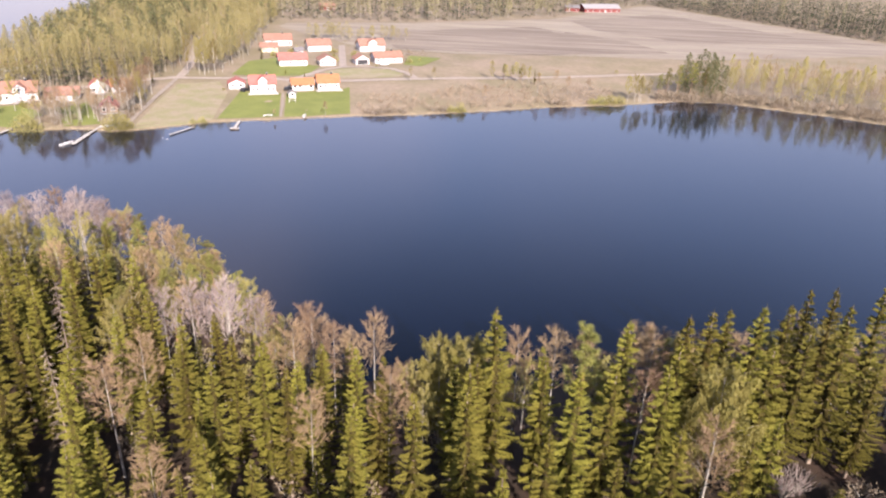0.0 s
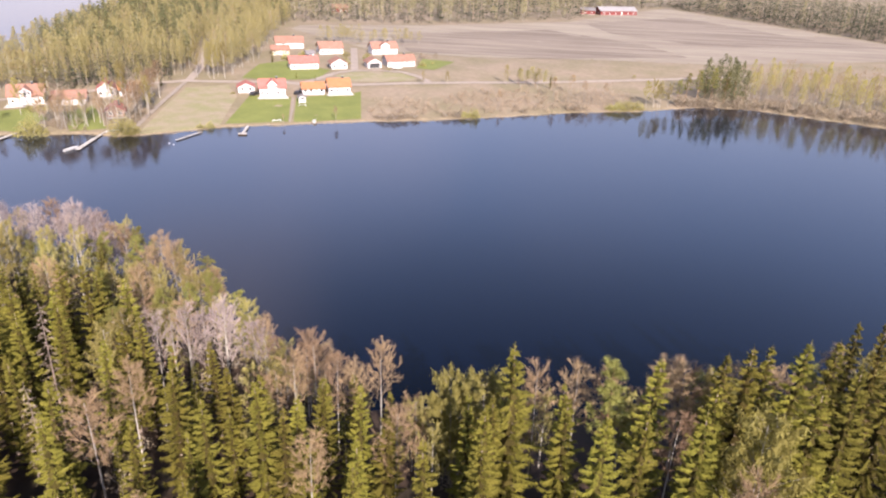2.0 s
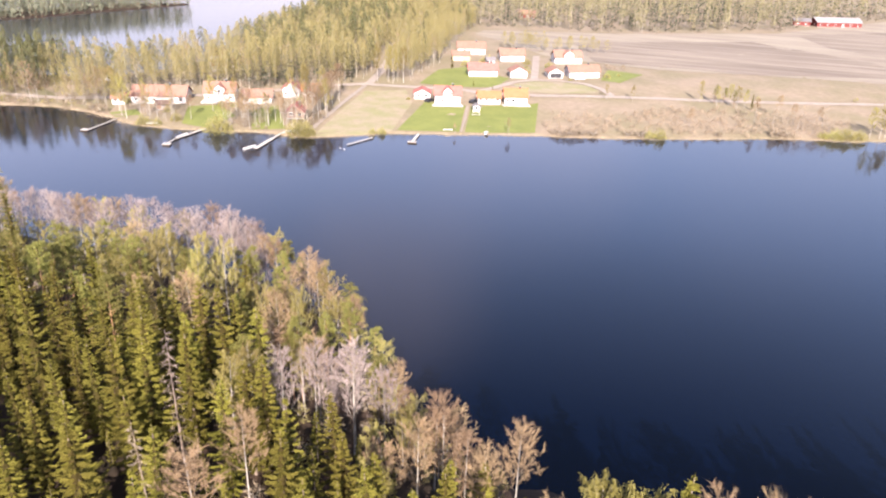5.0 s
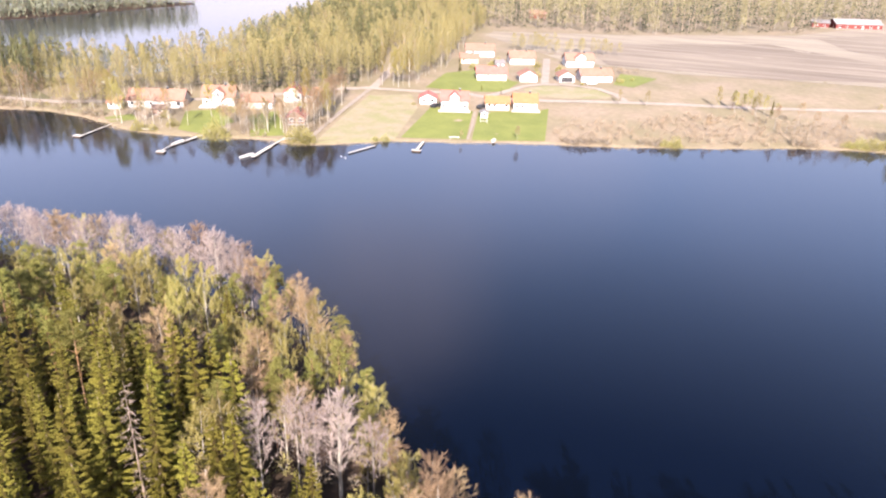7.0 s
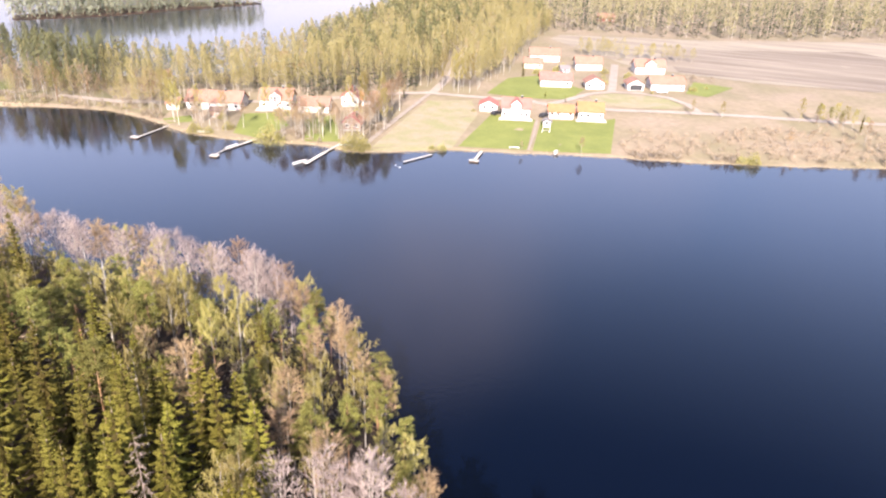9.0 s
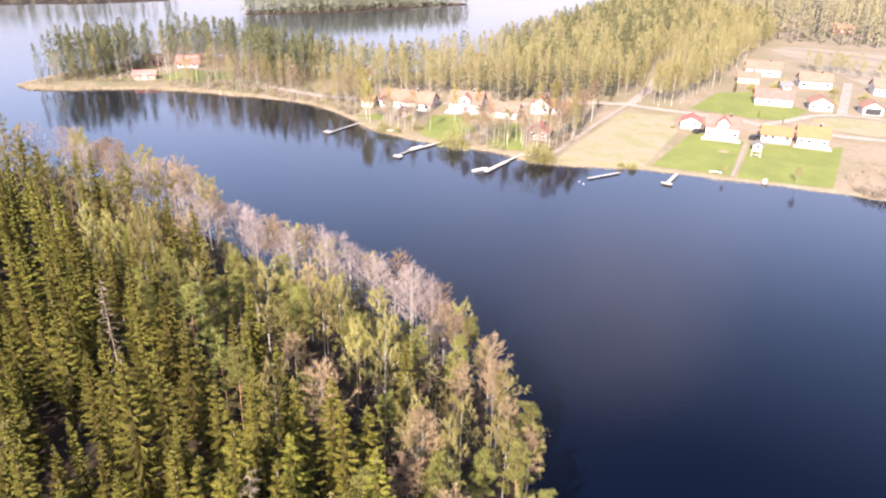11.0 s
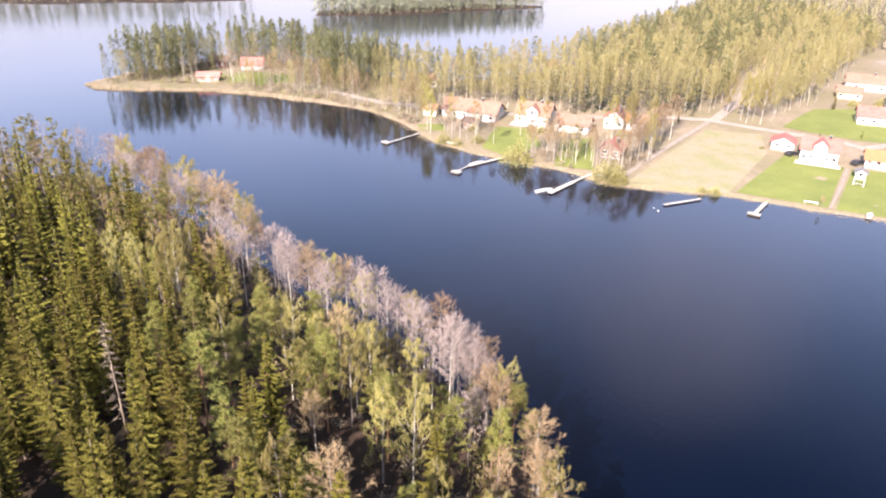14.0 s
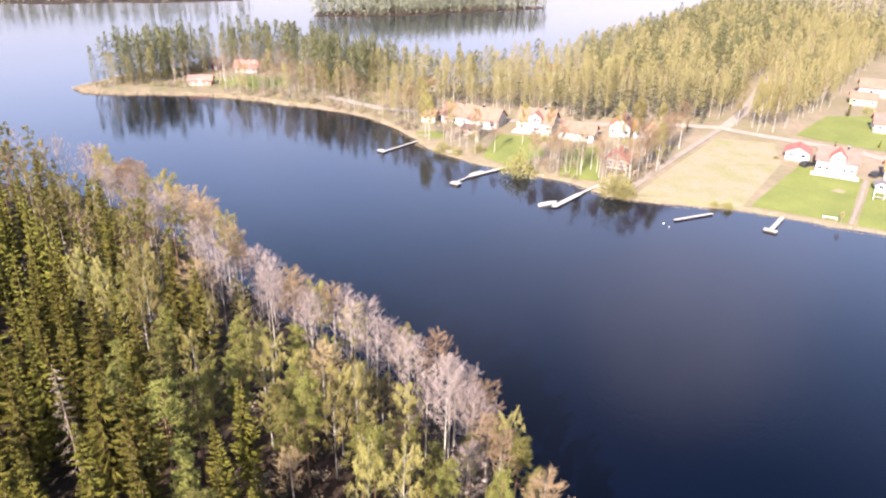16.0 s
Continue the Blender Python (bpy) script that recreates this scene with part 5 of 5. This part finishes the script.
kinds[belt & (dice >= 0.70) & (dice < 0.84)] = "bud"
kinds[belt & (dice >= 0.84) & (dice < 0.95)] = "pine"
kinds[(edge < 9) & (near[:, 0] < -72) & (dice < 0.45)] = "aspen"
kinds[(edge < 12) & (near[:, 0] > -50) & (near[:, 0] < -14) & (dice < 0.7)] = "bud"
kinds[(edge < 10) & (near[:, 0] < -68) & (kinds == "spruce")] = "birch"
kinds[~belt & (dice > 0.972)] = "bud"
kinds[~belt & (dice > 0.985)] = "birch"
close = (near[:, 1] > 38) & (near[:, 0] > -135)
spare = {k: [] for k in ("spruce", "birch", "bud", "aspen", "pine")}
made = {k: 0 for k in spare}
order = np.argsort(edge + 0.25 * np.abs(near[:, 0] + 40))
for i in order:
    k, (x, y) = kinds[i], near[i]
    if close[i] and made[k] < 240:
        made[k] += 1
        tall = {"spruce": 0.60, "birch": 0.58, "pine": 0.56, "bud": 0.62, "aspen": 0.66}[k]
        if edge[i] > 26:
            tall += 0.08
        if edge[i] < 14 and k == "spruce":
            tall -= 0.14
        if edge[i] < 10 and -50 < x < -14:
            tall -= 0.22
        plant(k, x, y, tall - (0.04 if x > -58 else 0.10) + 0.28 * rng.random_sample(), wide=(1.25 if x > -58 or k != "spruce" else 1.12) + 0.36 * rng.random_sample())
    else:
        spare[k].append((x, y))
for x, y, s in ((-36.2, 86.6, 0.5), (-33.6, 84.2, 0.45), (-38.6, 88.8, 0.5), (-41.5, 90.6, 0.45), (-30.8, 83.2, 0.4)):
    plant("birch", x, y, s, wide=1.5)
for x, y, s in ((-35.0, 88.6, 1.2), (-32.2, 86.4, 1.0), (-37.6, 90.6, 1.1), (-29.4, 84.6, 1.0), (-40.2, 92.2, 1.1)):
    plant("brush", x, y, s, wide=1.2, group="brown bushes on the near shore")
plant("spruce", 24.4, 60.8, 0.36, wide=1.5, label="small young spruce at the edge of the forest")
for x, y, s in ((36.0, 64.2, 1.0), (38.2, 65.4, 0.85), (33.8, 65.6, 0.8)):
    plant("shrub", x, y, s, wide=1.1)
for x, y, s in ((46.0, 65.5, 1.1), (43.4, 63.8, 0.8), (20.5, 63.0, 0.6), (14.6, 62.2, 0.6)):
    plant("brush", x, y, s, wide=1.3, label="low leafless brown bush on the forest floor")
strip_low = scatter([(60, 90), (45, 86), (20, 80), (4, 76), (-8, 72), (-14, 74), (-14, 68), (20, 72), (60, 80)], 3.0, 7)
strip_low = apart_from(strip_low, standing, 2.0)
for k, (x, y) in enumerate(strip_low):
    kind = ("bud", "birch", "birch", "bud", "birch", "pine")[int(abs(x * 11 + y * 5)) % 6]
    plant(kind, x, y, 0.58 + 0.24 * rng.random_sample(), wide=1.25 + 0.3 * rng.random_sample())
floor = scatter(NEAR_WOOD, 3.4, 6)
floor = floor[(inland(floor, NEAR_SHORE) < 30) & (floor[:, 0] < 0) & (floor[:, 0] > -200)]
woods("undergrowth", "brush", [bush_shape(140 + s, 2.6, 1.8, 110, 0.5) for s in range(4)], floor[::3], "brown leafless undergrowth below the trees", 0.4, 1.0)
woods("green_undergrowth", "bush", [bush_shape(145 + s, 2.6, 1.8, 110, 0.5) for s in range(4)], floor[1::6], "young green undergrowth below the trees", 0.3, 0.9)
woods("spruce_forest", "spruce", [spruce_shape(70 + s, 22, 3.1, 1.6, 7, 2, 0.08, 3, 1.5) for s in range(4)], spare["spruce"], "dense green spruce forest on the near shore", 0.68, 0.95, 1.0, SHADE_SPRUCE)
young = apart_from(scatter(NEAR_WOOD, 6.2, 12), standing, 2.4)
young = young[(young[:, 0] > -190) & (young[:, 0] < -6) & (inland(young, NEAR_SHORE) > 7)]
young = apart_from(young, near, 2.0)
inner = inland(young, NEAR_SHORE)
leafy_young = (inner < 24) & (young[:, 0] < -50)
woods("young_spruce_growth", "spruce", [spruce_shape(210 + s, 22, 3.6, 2.2, 7, 1, 0.04, 3, 1.6) for s in range(3)], young[~leafy_young], "young spruces between the tall trees", 0.22, 0.42, 1.2, SHADE_SPRUCE)
woods("young_birch_growth", "birch", [plume_shape(215 + s, 19, 3.4, 330, 0.6, 0.12, 20, 3, 0.75) for s in range(3)], young[leafy_young][::2], "young leafing birches between the taller trees", 0.3, 0.55)
behind = scatter([(75, 38), (-45, 38), (-72, 46), (-275, 46), (-300, -10), (-100, -10), (-20, -14), (75, -10)], 6.4, 8)
behind = behind[behind[:, 0] < -62]
woods("spruce_forest_behind", "spruce", [spruce_shape(74 + s, 22, 3.1, 2.6, 7, 1, 0.08, 3, 1.5) for s in range(3)], behind, "dense green spruce forest out of view, added to shade the near trees", 0.72, 0.98, 1.1)
below = scatter([(75, 38), (-45, 38), (-62, 44), (-62, -12), (75, -12)], 5.4, 9)
woods("spruce_forest_below", "spruce", [spruce_shape(78 + s, 22, 3.0, 1.6, 7, 4, 0.08, 4, 1.2) for s in range(3)], below, "dense green spruce forest out of view under the camera, added for shade", 0.6, 0.88, 1.2)
woods("birch_grove", "birch", [birch_shape(80 + s, 18, 2.0, 420, 0.42, 0.36, 10, 4, 3) for s in range(3)], spare["birch"], "leafing birches among the spruces", 0.7, 0.95, 1.15)
woods("bare_birch_grove", "bud", [bare_shape(83 + s, 17, 2.2, 16, 5, 0.022, 0.36, 1.25, 0.5, 4, 4) for s in range(3)], spare["bud"], "leafless brown birches among the spruces", 0.7, 0.95, 1.2)
woods("aspen_grove", "aspen", [bare_shape(86 + s, 19, 2.6, 18, 6, 0.02, 0.32, 1.25, 0, 4, 5) for s in range(3)], spare["aspen"], "leafless grey aspens along the near shore", 0.65, 0.85, 1.1)
woods("pine_grove", "pine", [pine_shape(89 + s, 19, 2.4, 36, 10, 0.38, 12, 0.9, 4) for s in range(3)], spare["pine"], "green pines near the shore", 0.65, 0.9, 1.1)

# ---- far woods ----
ROADS = [[(-262, 208), (-236, 214), (-214, 225), (-189, 238), (-173, 250.5), (-150, 274), (-141, 281.5), (-130, 284)], [(-139.5, 282), (-142.5, 295), (-147, 311), (-156, 335), (-170, 370)]]


def open_ground(points, road_gap=4.0):
    """Leaves out places on houses and roads."""
    points = np.asarray(points, float)
    ok = np.ones(len(points), bool)
    for x, y, r in HOUSE_SPOTS:
        ok &= np.hypot(points[:, 0] - x, points[:, 1] - y) > r
    for line in ROADS:
        for (ax, ay), (bx, by) in zip(line, line[1:]):
            s = np.clip(((points[:, 0] - ax) * (bx - ax) + (points[:, 1] - ay) * (by - ay)) / ((bx - ax) ** 2 + (by - ay) ** 2), 0, 1)
            ok &= np.hypot(points[:, 0] - ax - s * (bx - ax), points[:, 1] - ay - s * (by - ay)) > road_gap
    return points[ok]


far_birch = [plume_shape(90 + s, 16, 2.25, 420, 0.66, 0.30, 11, 3, 0.8, 2.2, 0.28) for s in range(5)]
far_pine = [plume_shape(94 + s, 17, 2.4, 200, 0.98, 0.22, 9, 3, 0.75, 0.5, 0.42) for s in range(4)]
cape_pine = [plume_shape(180 + s, 19, 2.1, 330, 0.88, 0.06, 10, 3, 0.8, 0.8, 0.36) for s in range(4)]
far_spruce = [spruce_shape(97 + s, 19, 2.2, 2.6, 6, 0, 0.05, 3, 1.3) for s in range(3)]
far_bare = [bare_shape(100 + s, 15, 2.2, 10, 6, 0.075, 0.3, 1.2, 0.4, 3) for s in range(3)]
thick_bare = [bare_shape(104 + s, 15, 2.6, 13, 10, 0.055, 0.22, 1.2, 0.3, 3) for s in range(3)]
MAIN_WOOD = [(-222, 222), (-205, 233), (-189, 242), (-174, 254), (-152, 277), (-146, 288), (-136, 287), (-126, 290), (-130, 345), (-140, 380), (-156, 450), (-160, 480), (-200, 560), (-330, 600),
             (-296, 520), (-276, 440), (-256, 375), (-242, 325), (-242, 292), (-248, 268), (-262, 250), (-286, 242), (-262, 225), (-240, 222)]
BACK_WOOD = [(-170, 484), (-65, 505), (31, 570), (125, 716), (135, 760), (-240, 720), (-320, 600)]
RIGHT_WOOD = [(134, 760), (130, 712), (254, 504), (330, 500), (330, 640), (200, 760)]
SHORE_WOOD = [(72, 310), (99, 309), (117, 300), (133, 294), (149, 286), (200, 262), (260, 245), (270, 275), (180, 325), (120, 345), (80, 335)]
CAPE = [(-328, 143), (-345, 162), (-352, 192), (-346, 219), (-320, 236), (-300, 236), (-312, 210), (-326, 185), (-316, 160)]
CAPE_EAST = [(-296, 216), (-286, 206), (-268, 210), (-250, 216), (-258, 242), (-288, 240), (-300, 234)]
WEST_SHORE = [(-206, 206), (-232, 207), (-256, 198), (-280, 187), (-296, 176), (-290, 196), (-262, 205), (-236, 211), (-216, 220)]
dice = np.random.RandomState(9)
main = open_ground(scatter(MAIN_WOOD, 4.3, 11))
pick = dice.random_sample(len(main))
inner = inland(main, MAIN_WOOD)
back_side = (main[:, 0] < -225) | (inner > 40)
sp = pick < np.where(inner > 12, 0.20, 0.03)
pi = ~sp & (pick > np.where(back_side, 0.76, 0.96))
bare = ~sp & ~pi & (pick > np.where(back_side, 0.66, 0.80))
leafy = ~sp & ~pi & ~bare
fringe = (inner < 20) & (main[:, 1] < 420)
woods("far_birch_forest", "birch", [plume_shape(150 + s, 15.5, 2.9, 270, 0.82, 0.20, 9, 3, 0.85, 1.8, 0.36) for s in range(4)], main[leafy & ~fringe], "dense yellow-green birch forest on the far shore", 0.75, 1.12, 1.0, FAR_LEAF)
woods("far_birch_fringe", "birch", far_birch, main[leafy & fringe], "tall slender birches at the edge of the far forest", 0.75, 1.12, 1.0, FAR_LEAF)
woods("far_bare_birches", "bud", far_bare, main[bare], "leafless birches in the far forest", 0.8, 1.05)
woods("far_spruce_stand", "spruce", far_spruce, np.concatenate([main[sp], open_ground(scatter([(-184, 254), (-171, 253), (-147, 281), (-153, 294)], 2.8, 21))]), "dark green spruces in the far forest", 0.5, 0.85, 1.1, DARK_SPRUCE)
woods("far_pine_stand", "pine", far_pine, main[pi], "tall pines in the far forest", 0.85, 1.12, 1.0, DARK_PINE)
back = np.concatenate([open_ground(scatter(BACK_WOOD, 8.4, 12)), scatter(RIGHT_WOOD, 6.6, 13)])
pick = dice.random_sample(len(back))
dark = pick > np.where(back[:, 0] > 120, 0.05, 0.50)
woods("distant_birch_forest", "birch", [plume_shape(110 + s, 19, 2.3, 75, 1.6, 0.15, 9, 3, 0.7, 2.0, 0.34) for s in range(3)], back[~dark], "distant leafing forest behind the fields", 0.8, 1.15, 1.0, HAZE_LEAF)
woods("distant_spruce_forest", "spruce", [spruce_shape(114 + s, 21, 2.5, 4.2, 5, 0, 0.06, 3, 1.7) for s in range(3)], back[dark], "distant conifer forest behind the fields", 0.85, 1.2, 1.15, DARK_SPRUCE)
side = scatter(SHORE_WOOD, 4.3, 14)
pick = dice.random_sample(len(side))
conifer = side[:, 0] < 96
woods("shore_pines", "pine", cape_pine, side[conifer & (pick < 0.8)], "pines standing on the lake shore", 0.66, 0.95, 1.25, DARK_PINE)
woods("shore_birches", "birch", far_birch, side[~conifer & (pick < 0.38)], "leafing birches standing on the lake shore", 0.66, 0.98, 1.0, BIRCH_LEAF)
woods("shore_bare_birches", "bud", thick_bare, side[~conifer & (pick >= 0.38) | conifer & (pick > 0.88)], "budding brown birches on the lake shore", 0.72, 0.95, 0.9, OCHRE_TWIG)
cape = np.concatenate([open_ground(scatter(CAPE, 3.9, 15)), open_ground(scatter(CAPE_EAST, 4.4, 18))])
pick = dice.random_sample(len(cape))
woods("cape_pines", "pine", cape_pine, cape[pick < 0.75], "tall pines on the wooded cape", 0.85, 1.15, 1.0, DARK_PINE)
woods("cape_birches", "birch", far_birch, cape[pick >= 0.75], "leafing birches on the wooded cape", 0.7, 0.95, 1.0, FAR_LEAF)
west = open_ground(scatter(WEST_SHORE, 3.7, 19), 3.0)
pick = dice.random_sample(len(west))
woods("west_shore_birches", "birch", far_birch, west[pick < 0.25], "tall leafing birches along the western shore", 0.7, 1.0, 1.0, FAR_LEAF)
woods("west_shore_bare_birches", "bud", thick_bare, west[pick >= 0.25], "leafless birches along the western shore", 0.75, 1.05)
isle = np.concatenate([scatter(ISLE, 4.8, 16), scatter(FAR_ISLE, 9.0, 17)])
woods("island_pines", "pine", [plume_shape(130 + s, 18, 2.8, 52, 2.0, 0.03, 8, 3, 0.7, 1.5, 0.4) for s in range(3)], isle, "pine-wooded islands in the wide lake", 0.8, 1.05, 1.0, HAZY_ISLE_PINE)

woods("cape_bare_birches", "bud", far_bare, open_ground(np.concatenate([scatter([(-318, 160), (-296, 182), (-268, 204), (-240, 212), (-262, 214), (-300, 204), (-320, 190)], 4.6, 61)])), "leafless birches in front of the cape's pines", 0.55, 0.85, 1.1, SCRUB)
# row of garden trees behind the upper houses
woods("garden_tree_row", "birch", far_birch, open_ground(scatter([(-120, 398), (-60, 408), (-58, 418), (-118, 412)], 5.0, 43)), "row of young leafing trees behind the upper houses", 0.4, 0.6, 2.0, FAR_LEAF)

woods("lakeside_birches", "birch", far_birch, open_ground(scatter([(-238, 212), (-212, 208), (-205, 213), (-212, 230), (-240, 232)], 4.8, 62)), "tall white-stemmed birches round the lake houses", 0.72, 0.98, 1.0, FAR_LEAF)
# single trees and bushes on the far shore
for x, y, s in ((-127.5, 291, 0.85), (-131, 288, 0.9), (-134, 290, 0.8), (-138.5, 288.5, 0.85), (50.2, 297.9, 0.62), (56.0, 299.5, 0.6), (59.5, 301, 0.55), (-197.5, 204.5, 0.85), (-194, 203, 0.8),
                (-203, 209, 0.9), (-189.5, 208, 0.7), (-148, 246, 0.8), (-143, 250, 0.75), (-44, 305, 0.35), (-34, 309, 0.35), (-8.5, 318, 0.5), (5.5, 315.5, 0.5), (-146, 218, 0.6), (-131, 232, 0.8), (-2, 316, 0.45), (2.5, 319, 0.5), (8.5, 318, 0.42), (53.2, 297.6, 0.66), (55.0, 298.6, 0.6),
                (-172, 222, 0.72), (-165, 226, 0.7), (-150, 240, 0.8), (-146, 243, 0.85), (-183, 213, 0.6)):
    plant("birch", x, y, s, wide=1.1, group="birches on the far shore")
for x, y, s in ((-130, 218, 0.7), (-131.5, 224, 0.75), (-133, 230, 0.7), (-134, 238, 0.8), (-136.5, 246, 0.75), (-138, 254, 0.8), (-134.5, 234, 0.65), (-150, 211, 0.6), (-153, 213, 0.6), (-155, 209, 0.55), (-158, 212, 0.6),
                (-152, 217, 0.65), (-148, 214, 0.55), (-142, 220, 0.6), (-139, 217, 0.55), (-67, 244, 0.33), (-84, 237, 0.2), (-172, 210, 0.5), (-187, 204, 0.5), (-10, 282, 0.35), (12, 300, 0.5), (25, 302, 0.45), (34, 305, 0.4), (20, 308, 0.5)):
    plant("bud", x, y, s, wide=1.25, group="bare birches on the far shore")
for x, y, s in ((-3, 320, 0.42), (0.5, 318, 0.4), (4.5, 316.5, 0.36), (64, 306, 0.6), (68, 309, 0.72), (73, 310, 0.8), (79, 312, 0.85), (85, 313, 0.75), (-255, 203, 0.8)):
    plant("pine", x, y, s, wide=1.2, group="pines on the far shore")
for x, y, s in ((-145.1, 269.3, 0.2), (-147.0, 262.0, 0.16), (-108, 291, 0.1), (-99, 300, 0.13), (-90, 298, 0.13), (-120, 330, 0.3), (11, 316, 0.3), (-52, 345, 0.12), (-227.5, 221.5, 0.55)):
    plant("spruce", x, y, s, wide=1.3, group="young spruces on the far shore", label="small dark green young spruce in a garden")
for x, y, s in ((-129.4, 211.4, 2.1), (-127.0, 212.2, 1.5), (-155.6, 203.4, 2.3), (-183.5, 199.5, 1.3), (-179, 201, 0.9), (-106.2, 226.0, 0.8), (-109, 224.5, 0.6), (-18.5, 263.5, 1.2), (-22, 262.5, 0.9), (38, 290, 1.3), (42, 291.5, 1.5),
                (46.5, 293.5, 1.2), (34.5, 289.5, 0.9), (-176, 207, 1.0), (-194, 219, 0.5), (-173, 228, 0.8)):
    plant("bush", x, y, s, wide=1.1, group="willow bushes on the far shore")
for x, y, s in ((-47, 253, 1.3), (-44, 255, 1.1), (-50, 251, 1.1), (-40, 256, 1.0), (-53, 252, 0.9), (-25, 262, 1.2), (-29, 261, 1.0), (19, 284.5, 1.5), (22, 285.5, 1.1), (0, 275, 0.8), (-208, 206, 1.3), (-214, 207, 1.2)):
    plant("brush", x, y, s, wide=1.2, group="brown bushes on the far shore")
shrubs = [(-112, 352), (-110, 344), (-92, 360), (-90, 352), (-63, 362), (-60, 352), (-50, 344), (-112, 361), (-86, 337), (-118, 342), (-64, 330), (-60, 345), (-46, 352), (-80, 356), (-115, 268), (-171, 226), (-169, 229), (-186, 215), (-150, 245)]
for x, y in shrubs:
    plant("bush", x, y, 0.7 + 0.3 * math.sin(x), wide=1.2, group="garden shrubs", label="rounded green shrub beside a house")
gardens = np.concatenate([scatter([(-160, 207), (-141, 212), (-144, 224), (-157, 222)], 2.9, 51), scatter([(-139, 215), (-130, 215), (-138, 256), (-142, 256)], 3.3, 52),
                          scatter([(-190, 201), (-174, 203), (-178, 213), (-192, 211)], 3.4, 53), scatter([(-152, 240), (-142, 243), (-143, 258), (-150, 256)], 3.6, 54)])
woods("garden_bare_trees", "bud", thick_bare, open_ground(gardens), "leafless young birches in the lakeside gardens", 0.45, 0.9, 1.15, SCRUB)
thicket = [plume_shape(120 + s, 2.6, 1.5, 90, 0.75, 0.05, 10, 3, 0.75, -0.6, 0.22) for s in range(4)]
spots = np.concatenate([scatter([(-152, 208), (-140, 211), (-150, 222), (-160, 214)], 3.5, 34),
                        scatter([(-132, 214), (-128, 214), (-133, 245), (-137, 245)], 3.0, 35), scatter([(-205, 205), (-255, 200), (-290, 182), (-286, 188), (-240, 208)], 5.0, 36),
                        scatter([(-64, 352), (-50, 365), (-40, 372), (-58, 372)], 4.0, 37)])
pale = np.concatenate([scatter([(-58, 252), (-30, 260), (-34, 282), (-60, 276)], 3.8, 31), scatter([(-30, 262), (20, 282), (36, 290), (48, 312), (15, 318), (-14, 306), (-34, 288)], 3.3, 32)])
woods("pale_thicket", "brush", thicket, pale, "pale leafless scrub on the shore meadow", 0.3, 0.85, 1.3, PALE_SCRUB)
woods("grey_alder_thicket", "bud", thick_bare, scatter([(12, 288), (36, 291), (47, 303), (44, 310), (20, 304)], 3.4, 39), "tall grey-brown thicket beside the shore", 0.26, 0.46, 1.5, PALE_SCRUB)
woods("brown_thicket", "brush", thicket, spots, "leafless brown scrub along the shore and road", 0.5, 1.3, 1.1, SCRUB)
under = np.concatenate([scatter(CAPE, 4.4, 71), scatter(CAPE_EAST, 4.0, 72), scatter([(-318, 158), (-296, 180), (-268, 203), (-240, 209), (-262, 206), (-300, 190), (-318, 176)], 3.6, 73), scatter(WEST_SHORE, 4.2, 74)])
woods("cape_scrub", "brush", thicket, open_ground(under)[::2], "low brown scrub under the cape's trees", 0.5, 1.2, 1.2, SCRUB)
woods("cape_green_scrub", "bush", thicket, open_ground(under)[1::2], "low green scrub under the cape's trees", 0.3, 0.8, 1.4)
woods("waterline_scrub", "brush", thicket, scatter([(60, 302), (99, 305.5), (117, 297), (133, 291), (200, 260), (202, 268), (133, 298), (100, 312), (66, 310)], 2.7, 33), "tall grey-brown scrub along the eastern shore", 1.0, 1.9, 0.9, SCRUB)
woods("green_scrub", "bush", thicket, scatter([(-30, 316), (60, 348), (62, 354), (-30, 322)], 9.0, 38), "low yellow-green scrub beside the road", 0.4, 0.8)


# ---- reeds along the water ----
def reed_bed(name, line, width, count, seed, label, tall=1.0):
    rng = np.random.RandomState(seed)
    a = np.array(line, float)
    seg = rng.randint(len(a) - 1, size=count)
    u = rng.random_sample(count)
    p = a[seg] * (1 - u[:, None]) + a[seg + 1] * u[:, None] + rng.uniform(-width, width, (count, 2))
    d = shore_distance(p)
    p = p[(d > -1.4) & (d < 2.5)]
    n = len(p)
    t, h, w = rng.uniform(0, 3.14, n), tall * rng.uniform(0.4, 1.1, n), rng.uniform(0.05, 0.16, n)
    z = np.maximum(ground_z(p[:, 0], p[:, 1]), -0.1)
    dx, dy = np.cos(t) * w, np.sin(t) * w
    lean = rng.uniform(-0.3, 0.3, (n, 2)) * h[:, None]
    v = np.stack([np.stack([p[:, 0] - dx, p[:, 1] - dy, z], 1), np.stack([p[:, 0] + dx, p[:, 1] + dy, z], 1),
                  np.stack([p[:, 0] + dx * 0.4 + lean[:, 0], p[:, 1] + dy * 0.4 + lean[:, 1], z + h], 1), np.stack([p[:, 0] - dx * 0.4 + lean[:, 0], p[:, 1] - dy * 0.4 + lean[:, 1], z + h], 1)], 1)
    ob = new(name, quads_mesh(name, v.reshape(-1, 3), np.arange(4 * n).reshape(-1, 4), REED))
    return tagged(ob, label, "reeds", kind="stuff")


reed_bed("shore_reeds", FAR_SHORE[3:36], 2.0, 12000, 41, "pale dry reeds and grass at the waterline", 0.25)
reed_bed("cape_reeds", FAR_SHORE[33:40], 4.0, 9000, 42, "pale dry reed bed round the cape", 0.8)
